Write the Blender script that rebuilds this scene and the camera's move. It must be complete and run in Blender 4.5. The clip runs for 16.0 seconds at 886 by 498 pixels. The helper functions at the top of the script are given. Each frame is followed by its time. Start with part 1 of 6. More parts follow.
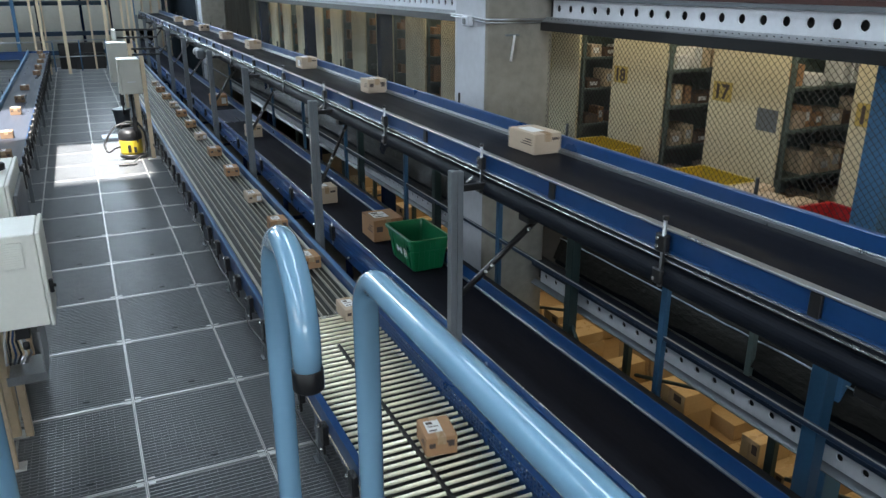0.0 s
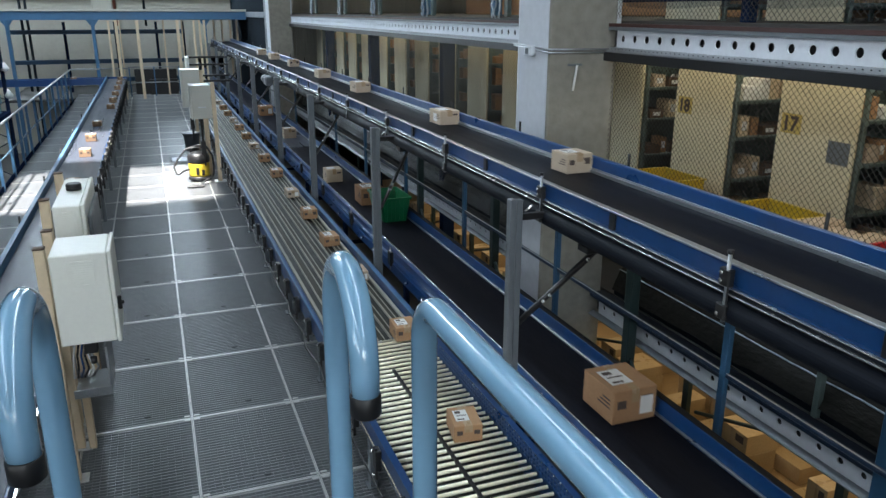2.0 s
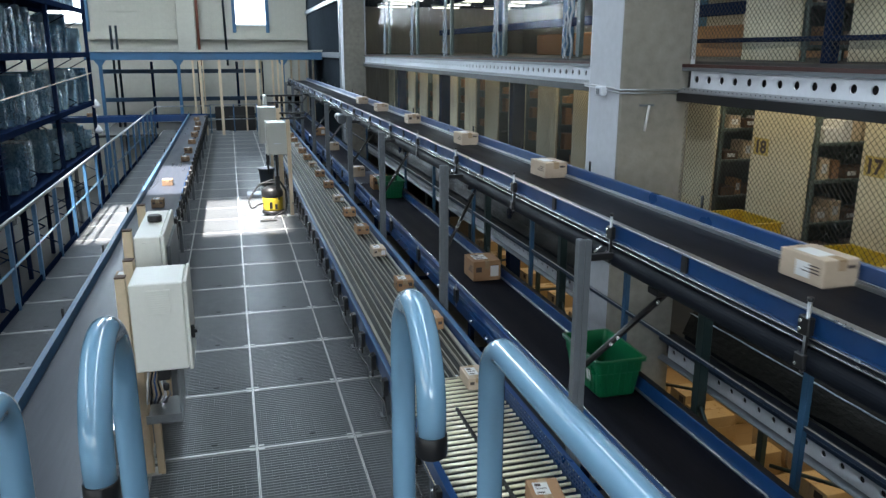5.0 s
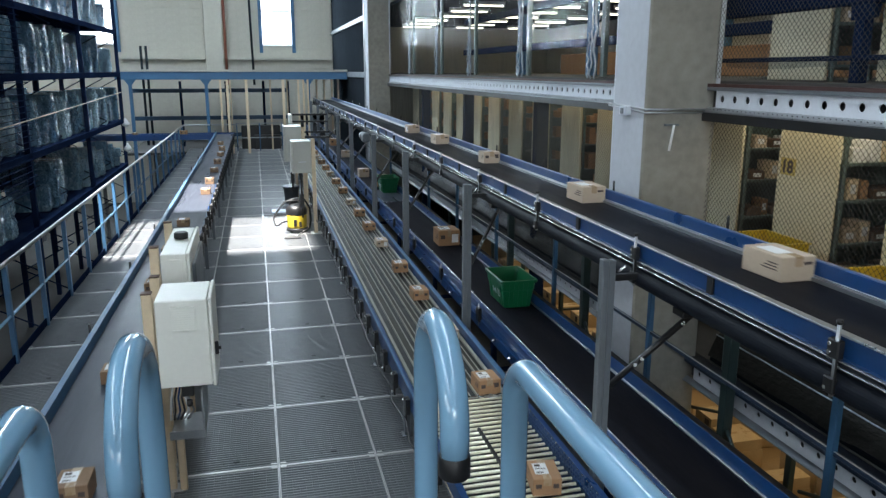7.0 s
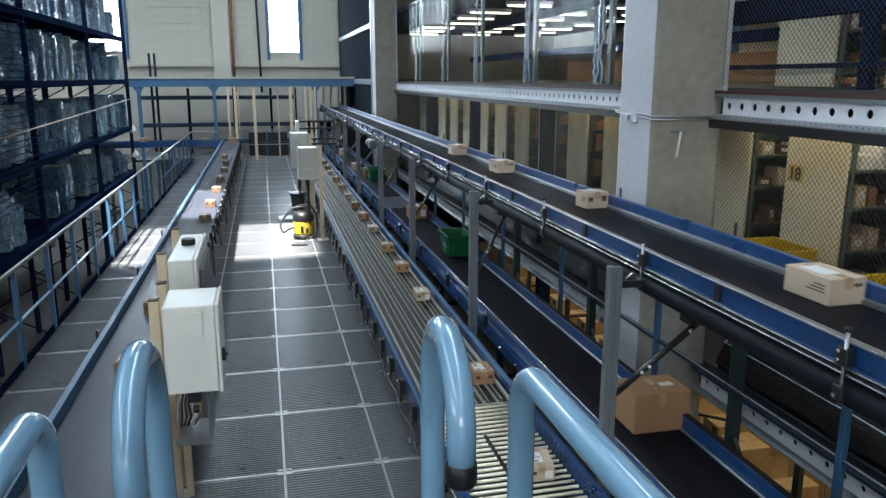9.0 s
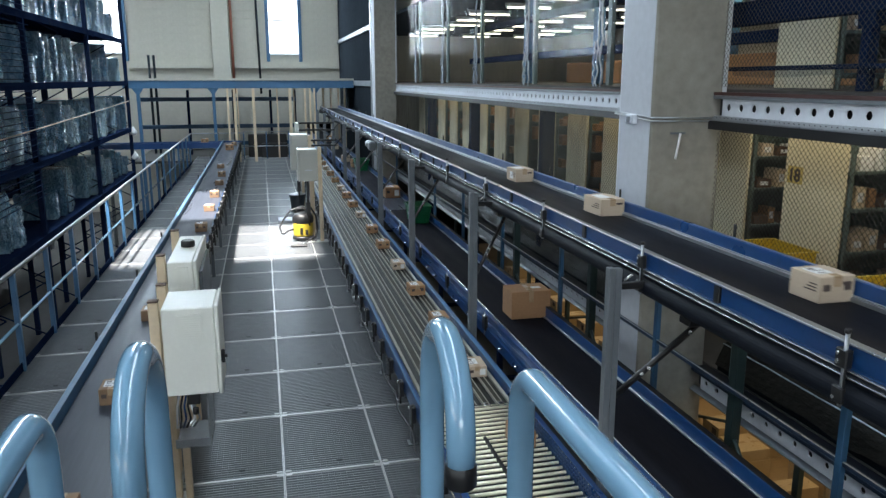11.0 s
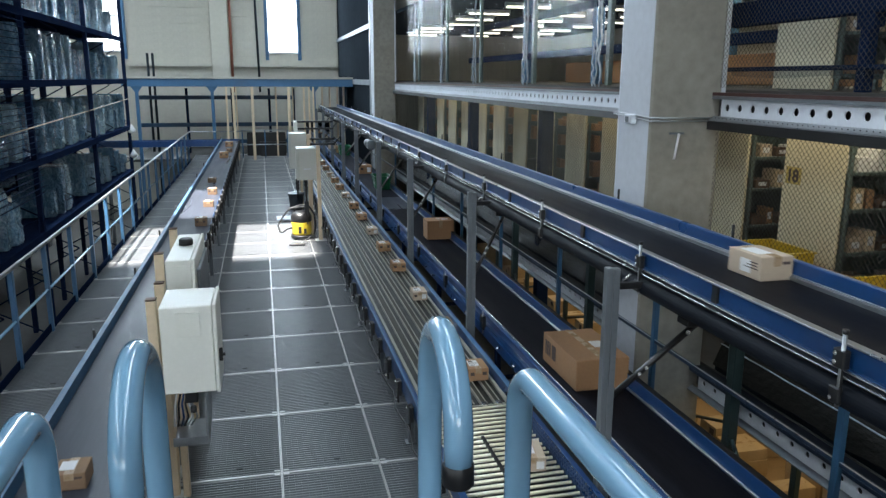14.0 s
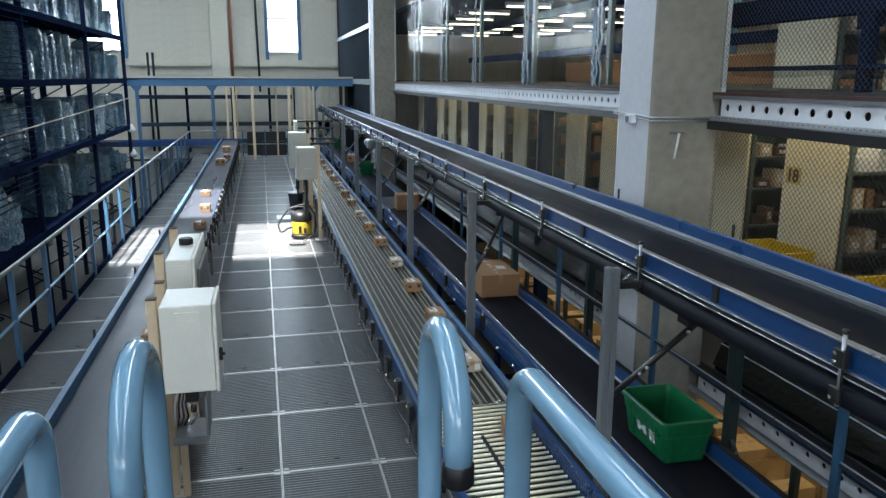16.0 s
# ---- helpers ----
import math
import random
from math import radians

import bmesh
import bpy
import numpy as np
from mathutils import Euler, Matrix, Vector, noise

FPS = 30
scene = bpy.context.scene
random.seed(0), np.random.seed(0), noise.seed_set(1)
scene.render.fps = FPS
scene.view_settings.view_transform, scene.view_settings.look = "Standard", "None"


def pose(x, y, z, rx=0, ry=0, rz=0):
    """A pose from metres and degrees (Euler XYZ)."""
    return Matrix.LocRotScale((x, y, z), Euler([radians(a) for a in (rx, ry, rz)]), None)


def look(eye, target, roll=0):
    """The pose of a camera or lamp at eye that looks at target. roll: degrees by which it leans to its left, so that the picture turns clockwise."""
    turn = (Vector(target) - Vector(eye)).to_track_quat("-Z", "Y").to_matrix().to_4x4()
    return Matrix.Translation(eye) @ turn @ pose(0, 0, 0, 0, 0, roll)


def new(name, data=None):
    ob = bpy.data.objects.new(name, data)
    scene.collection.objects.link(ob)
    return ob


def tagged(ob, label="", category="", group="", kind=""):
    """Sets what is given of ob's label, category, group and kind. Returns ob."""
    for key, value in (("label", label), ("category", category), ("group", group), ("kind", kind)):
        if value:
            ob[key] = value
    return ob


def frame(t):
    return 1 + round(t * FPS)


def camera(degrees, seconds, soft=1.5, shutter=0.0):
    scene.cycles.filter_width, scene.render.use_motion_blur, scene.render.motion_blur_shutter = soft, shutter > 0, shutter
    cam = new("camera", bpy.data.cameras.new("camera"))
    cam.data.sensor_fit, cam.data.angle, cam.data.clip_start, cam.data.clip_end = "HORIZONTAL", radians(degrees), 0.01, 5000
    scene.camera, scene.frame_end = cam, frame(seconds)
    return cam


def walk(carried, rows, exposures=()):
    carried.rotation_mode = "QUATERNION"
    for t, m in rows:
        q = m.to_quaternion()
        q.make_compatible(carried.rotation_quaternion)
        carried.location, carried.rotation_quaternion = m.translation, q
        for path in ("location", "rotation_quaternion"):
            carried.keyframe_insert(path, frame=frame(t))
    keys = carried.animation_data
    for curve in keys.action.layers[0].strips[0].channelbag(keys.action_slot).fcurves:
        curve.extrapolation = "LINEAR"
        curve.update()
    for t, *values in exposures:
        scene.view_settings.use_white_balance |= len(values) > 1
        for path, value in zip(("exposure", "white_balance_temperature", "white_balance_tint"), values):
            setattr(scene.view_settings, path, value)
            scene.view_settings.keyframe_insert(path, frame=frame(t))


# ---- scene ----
cam = camera(60.65, 16.0, 1.38, 0.5)
EYE = (0.0, 0.0, 3.02)
TURNS = [(0, -25.11, -19.46, -0.05), (0.5, -23.97, -18.8, -0.07), (1, -22.7, -18.35, -0.1), (1.5, -21.68, -17.92, -0.1), (2, -20.58, -17.43, -0.11), (2.5, -19.5, -16.94, -0.15), (3, -18.59, -16.34, -0.17), (3.5, -17.78, -15.92, -0.13), (4, -16.81, -15.51, -0.14), (4.5, -16.06, -15.06, -0.12), (7, -13.67, -13.23, -0.06), (7.5, -13.45, -13.01, -0.06), (8, -13.25, -12.86, -0.02), (8.5, -13.18, -12.76, -0.07), (9, -13.18, -12.73, -0.02), (11.5, -13.23, -12.53, -0.01), (12, -13.22, -12.43, -0.05), (12.5, -13.27, -12.41, -0.01), (13, -13.34, -12.37, -0.15), (13.5, -13.29, -12.61, -0.26), (14, -13.29, -12.67, -0.24), (14.5, -13.29, -12.67, -0.25), (15, -13.28, -12.67, -0.26), (15.5, -13.27, -12.67, -0.28), (16, -13.28, -12.7, -0.27)]


def ahead(yaw, pitch):
    a, b = radians(yaw), radians(pitch)
    return Vector((-math.sin(a) * math.cos(b), math.cos(a) * math.cos(b), math.sin(b)))


# the lens sits a little ahead of the tripod's pivot
REST = ahead(TURNS[-1][1], TURNS[-1][2])
walk(cam, [(t, pose(*(Vector(EYE) + 0.092 * (ahead(y, p) - REST)), 90 + p, r, y)) for t, y, p, r in TURNS], [(0.0, 2.6), (16.0, 2.6)])

# ---- world and light ----
world = bpy.data.worlds.new("world")
scene.world = world
world.use_nodes = True
wn = world.node_tree.nodes
sky = wn.new("ShaderNodeTexSky")
sky.sky_type, sky.sun_disc = "NISHITA", False
sky.sun_elevation, sky.sun_rotation = radians(66.5), radians(321.5)
wn["Background"].inputs["Strength"].default_value = 0.05
world.node_tree.links.new(sky.outputs[0], wn["Background"].inputs["Color"])

SUN_DIR = Vector((0.27, 0.34, -1.0)).normalized()  # the way the sunlight goes
sun = new("sun", bpy.data.lights.new("sun", "SUN"))
sun.data.energy, sun.data.angle, sun.data.color = 5.0, radians(2.0), (1.0, 0.97, 0.93)
sun.matrix_world = look((0, 0, 20), Vector((0, 0, 20)) + SUN_DIR)


def area(name, x, y, z, sx, sy, watts, color, aim=(0, 0, -1)):
    ob = new(name, bpy.data.lights.new(name, "AREA"))
    ob.data.shape, ob.data.size, ob.data.size_y = "RECTANGLE", sx, sy
    ob.data.energy, ob.data.color = watts, color
    ob.matrix_world = look((x, y, z), Vector((x, y, z)) + Vector(aim)) if aim != (0, 0, -1) else pose(x, y, z)
    return ob


DAY, WARM = (0.70, 0.865, 1.0), (1.0, 0.87, 0.60)
ROOF = 9.5
# unseen roof strips, added and sized to light walkway, racks and end wall
FILL_SKYLIGHTS = ((0.80, 1.40, -20.0, 10.5, 6.2), (0.95, 1.20, 21.5, 34.0, 17.0), (-9.5, -7.5, -12.0, 33.0, 2.5), (-3.75, -2.95, 14.0, 29.0, 15.0))
for x0, x1, y0, y1, power in FILL_SKYLIGHTS:
    area("skylight_glow", (x0 + x1) / 2, (y0 + y1) / 2, ROOF - 0.06, x1 - x0, y1 - y0, power * (x1 - x0) * (y1 - y0), DAY)
area("window_glow", 1.1, 35.8, 5.8, 1.2, 3.2, 65, DAY, (0, -1, -0.15))
area("window_glow", -6.42, 35.8, 5.8, 1.5, 3.2, 150, DAY, (0, -1, -0.15))
# unseen west and south windows, added as side and front fill
area("window_glow", -20.9, -13.0, 5.2, 24.0, 5.5, 22, DAY, (1, 0, -0.05))
area("window_glow", -6.0, -29.8, 5.5, 16.0, 5.0, 150, (0.82, 0.93, 1.0), (0, 1, -0.05))
area("tube_glow", 4.95, 3.0, 2.60, 0.9, 8.0, 4.3, WARM)
area("tube_glow", 4.95, 15.0, 2.60, 0.9, 14.0, 5.5, WARM)
for y in (9.65, 14.25, 18.85, 23.45):
    area("tube_glow", 8.6, y, 4.86, 6.0, 0.07, 9, WARM)
# added fill strips with no tube built: near upper bays, then storey below
area("tube_glow", 4.8, 3.0, 4.92, 0.5, 9.0, 3.2, WARM)
area("tube_glow", 5.2, 6.0, 0.05, 1.4, 16.0, 11, (1.0, 0.82, 0.50))


# ---- materials ----
def mat(name, color, rough=0.5, metal=0.0, var=0.12, scale=6.0, bump=0.0, bscale=60.0, spec=0.5, rnd=0.0, coat=0.0, stretch=(1, 1, 1), dirt=0.0, bdist=0.01, rv=0.07):
    """A procedural surface: colour varied at two scales, roughness variation, fine relief."""
    m = bpy.data.materials.new(name)
    m.use_nodes = True
    nt = m.node_tree
    n, l = nt.nodes, nt.links
    b = n["Principled BSDF"]
    tc = n.new("ShaderNodeTexCoord")
    mp = n.new("ShaderNodeMapping")
    mp.inputs["Scale"].default_value = stretch
    l.new(tc.outputs["Object"], mp.inputs["Vector"])
    n1 = n.new("ShaderNodeTexNoise")
    n1.inputs["Scale"].default_value, n1.inputs["Detail"].default_value = scale, 6
    n2 = n.new("ShaderNodeTexNoise")
    n2.inputs["Scale"].default_value, n2.inputs["Detail"].default_value = scale * 9, 3
    l.new(mp.outputs[0], n1.inputs["Vector"])
    l.new(mp.outputs[0], n2.inputs["Vector"])
    add = n.new("ShaderNodeMath")
    add.operation = "ADD"
    l.new(n1.outputs["Fac"], add.inputs[0])
    l.new(n2.outputs["Fac"], add.inputs[1])
    last = add.outputs[0]
    if rnd:
        oi = n.new("ShaderNodeObjectInfo")
        mu = n.new("ShaderNodeMath")
        mu.operation, mu.inputs[1].default_value, mu.inputs[2].default_value = "MULTIPLY_ADD", rnd * 2, -rnd
        l.new(oi.outputs["Random"], mu.inputs[0])
        ad = n.new("ShaderNodeMath")
        ad.operation = "ADD"
        l.new(last, ad.inputs[0])
        l.new(mu.outputs[0], ad.inputs[1])
        last = ad.outputs[0]
    mr = n.new("ShaderNodeMapRange")
    mr.inputs["From Min"].default_value, mr.inputs["From Max"].default_value = 0.55, 1.45
    mr.inputs["To Min"].default_value, mr.inputs["To Max"].default_value = 1 - var, 1 + var
    l.new(last, mr.inputs["Value"])
    mx = n.new("ShaderNodeVectorMath")
    mx.operation = "SCALE"
    mx.inputs[0].default_value = color
    l.new(mr.outputs[0], mx.inputs["Scale"])
    out = mx.outputs[0]
    if dirt:
        nd = n.new("ShaderNodeTexNoise")
        nd.inputs["Scale"].default_value, nd.inputs["Detail"].default_value = scale * 0.6, 8
        l.new(mp.outputs[0], nd.inputs["Vector"])
        rp = n.new("ShaderNodeMapRange")
        rp.inputs["From Min"].default_value, rp.inputs["From Max"].default_value = 0.52, 0.72
        rp.inputs["To Max"].default_value = dirt
        l.new(nd.outputs["Fac"], rp.inputs["Value"])
        mi = n.new("ShaderNodeMix")
        mi.data_type = "RGBA"
        mi.inputs["B"].default_value = (0.09, 0.08, 0.07, 1)
        l.new(rp.outputs[0], mi.inputs["Factor"])
        l.new(out, mi.inputs["A"])
        out = mi.outputs["Result"]
    l.new(out, b.inputs["Base Color"])
    rr = n.new("ShaderNodeMapRange")
    rr.inputs["From Min"].default_value, rr.inputs["From Max"].default_value = 0.3, 0.7
    rr.inputs["To Min"].default_value, rr.inputs["To Max"].default_value = max(0.02, rough - rv), min(1, rough + rv)
    l.new(n1.outputs["Fac"], rr.inputs["Value"])
    l.new(rr.outputs[0], b.inputs["Roughness"])
    b.inputs["Metallic"].default_value = metal
    b.inputs["Specular IOR Level"].default_value = spec
    b.inputs["Coat Weight"].default_value = coat
    b.inputs["Coat Roughness"].default_value = 0.06
    if bump:
        nb = n.new("ShaderNodeTexNoise")
        nb.inputs["Scale"].default_value, nb.inputs["Detail"].default_value = bscale, 4
        l.new(mp.outputs[0], nb.inputs["Vector"])
        bp = n.new("ShaderNodeBump")
        bp.inputs["Strength"].default_value, bp.inputs["Distance"].default_value = bump, bdist
        l.new(nb.outputs["Fac"], bp.inputs["Height"])
        l.new(bp.outputs[0], b.inputs["Normal"])
    return m


def glow(name, color, strength):
    m = bpy.data.materials.new(name)
    m.use_nodes = True
    b = m.node_tree.nodes["Principled BSDF"]
    b.inputs["Base Color"].default_value = (*color, 1)
    b.inputs["Emission Color"].default_value = (*color, 1)
    b.inputs["Emission Strength"].default_value = strength
    return m


def film_mat(name, tint, haze, rough=0.12, bump=0.6, bscale=5.0, stretch=(1, 1, 0.3)):
    """Thin creased plastic film: mostly clear, with a glossy wrinkled skin."""
    m = bpy.data.materials.new(name)
    m.use_nodes = True
    n, l = m.node_tree.nodes, m.node_tree.links
    b = n["Principled BSDF"]
    b.inputs["Base Color"].default_value = (*tint, 1)
    b.inputs["Roughness"].default_value = rough
    b.inputs["Specular IOR Level"].default_value = 0.5
    b.inputs["IOR"].default_value = 1.45
    tc = n.new("ShaderNodeTexCoord")
    mp = n.new("ShaderNodeMapping")
    mp.inputs["Scale"].default_value = stretch
    l.new(tc.outputs["Object"], mp.inputs["Vector"])
    nb = n.new("ShaderNodeTexNoise")
    nb.inputs["Scale"].default_value, nb.inputs["Detail"].default_value, nb.inputs["Distortion"].default_value = bscale, 5, 1.2
    l.new(mp.outputs[0], nb.inputs["Vector"])
    bp = n.new("ShaderNodeBump")
    bp.inputs["Strength"].default_value, bp.inputs["Distance"].default_value = bump, 0.05
    l.new(nb.outputs["Fac"], bp.inputs["Height"])
    l.new(bp.outputs[0], b.inputs["Normal"])
    tr = n.new("ShaderNodeBsdfTransparent")
    tr.inputs["Color"].default_value = (0.93, 0.95, 0.97, 1)
    mx = n.new("ShaderNodeMixShader")
    mr = n.new("ShaderNodeMapRange")
    mr.inputs["From Min"].default_value, mr.inputs["From Max"].default_value = 0.35, 0.7
    mr.inputs["To Min"].default_value, mr.inputs["To Max"].default_value = haze * 0.5, haze * 1.6
    l.new(nb.outputs["Fac"], mr.inputs["Value"])
    l.new(mr.outputs[0], mx.inputs["Fac"])
    l.new(tr.outputs[0], mx.inputs[1])
    l.new(b.outputs[0], mx.inputs[2])
    l.new(mx.outputs[0], n["Material Output"].inputs["Surface"])
    return m


def wrap_mat(name):
    """Goods under crinkled stretch film: colours tinted by cool rack light, sharp glints on the creases."""
    m = bpy.data.materials.new(name)
    m.use_nodes = True
    n, l = m.node_tree.nodes, m.node_tree.links
    b = n["Principled BSDF"]
    tc, oi = n.new("ShaderNodeTexCoord"), n.new("ShaderNodeObjectInfo")
    mp = n.new("ShaderNodeMapping")
    mp.inputs["Scale"].default_value = (1, 1, 0.7)
    l.new(tc.outputs["Object"], mp.inputs["Vector"])
    big = n.new("ShaderNodeTexNoise")
    big.inputs["Scale"].default_value, big.inputs["Detail"].default_value, big.inputs["Distortion"].default_value = 9, 6, 1.5
    fine = n.new("ShaderNodeTexVoronoi")
    fine.feature, fine.inputs["Scale"].default_value = "F1", 30
    l.new(mp.outputs[0], big.inputs["Vector"])
    warp = n.new("ShaderNodeMix")
    warp.data_type, warp.inputs["Factor"].default_value = "VECTOR", 0.25
    l.new(mp.outputs[0], warp.inputs["A"])
    l.new(big.outputs["Color"], warp.inputs["B"])
    l.new(warp.outputs["Result"], fine.inputs["Vector"])
    tone = n.new("ShaderNodeMath")
    tone.operation, tone.inputs[1].default_value = "MULTIPLY_ADD", 0.55
    l.new(oi.outputs["Random"], tone.inputs[0])
    l.new(big.outputs["Fac"], tone.inputs[2])
    # blue ramp: the cool light in the racks is put into the colour
    ramp = n.new("ShaderNodeValToRGB")
    ramp.color_ramp.elements[0].position, ramp.color_ramp.elements[0].color = 0.40, (0.065, 0.17, 0.29, 1)
    ramp.color_ramp.elements[1].position, ramp.color_ramp.elements[1].color = 1.0, (0.58, 0.86, 1.0, 1)
    mid = ramp.color_ramp.elements.new(0.72)
    mid.color = (0.19, 0.40, 0.60, 1)
    l.new(tone.outputs[0], ramp.inputs["Fac"])
    l.new(ramp.outputs["Color"], b.inputs["Base Color"])
    b.inputs["Roughness"].default_value, b.inputs["Specular IOR Level"].default_value = 0.14, 1.0
    b.inputs["Coat Weight"].default_value, b.inputs["Coat Roughness"].default_value, b.inputs["Coat IOR"].default_value = 1.0, 0.08, 1.7
    su = n.new("ShaderNodeMath")
    su.operation = "ADD"
    l.new(big.outputs["Fac"], su.inputs[0])
    l.new(fine.outputs["Distance"], su.inputs[1])
    bp = n.new("ShaderNodeBump")
    bp.inputs["Strength"].default_value, bp.inputs["Distance"].default_value = 1.0, 0.06
    l.new(su.outputs[0], bp.inputs["Height"])
    l.new(bp.outputs[0], b.inputs["Normal"])
    l.new(bp.outputs[0], b.inputs["Coat Normal"])
    return m


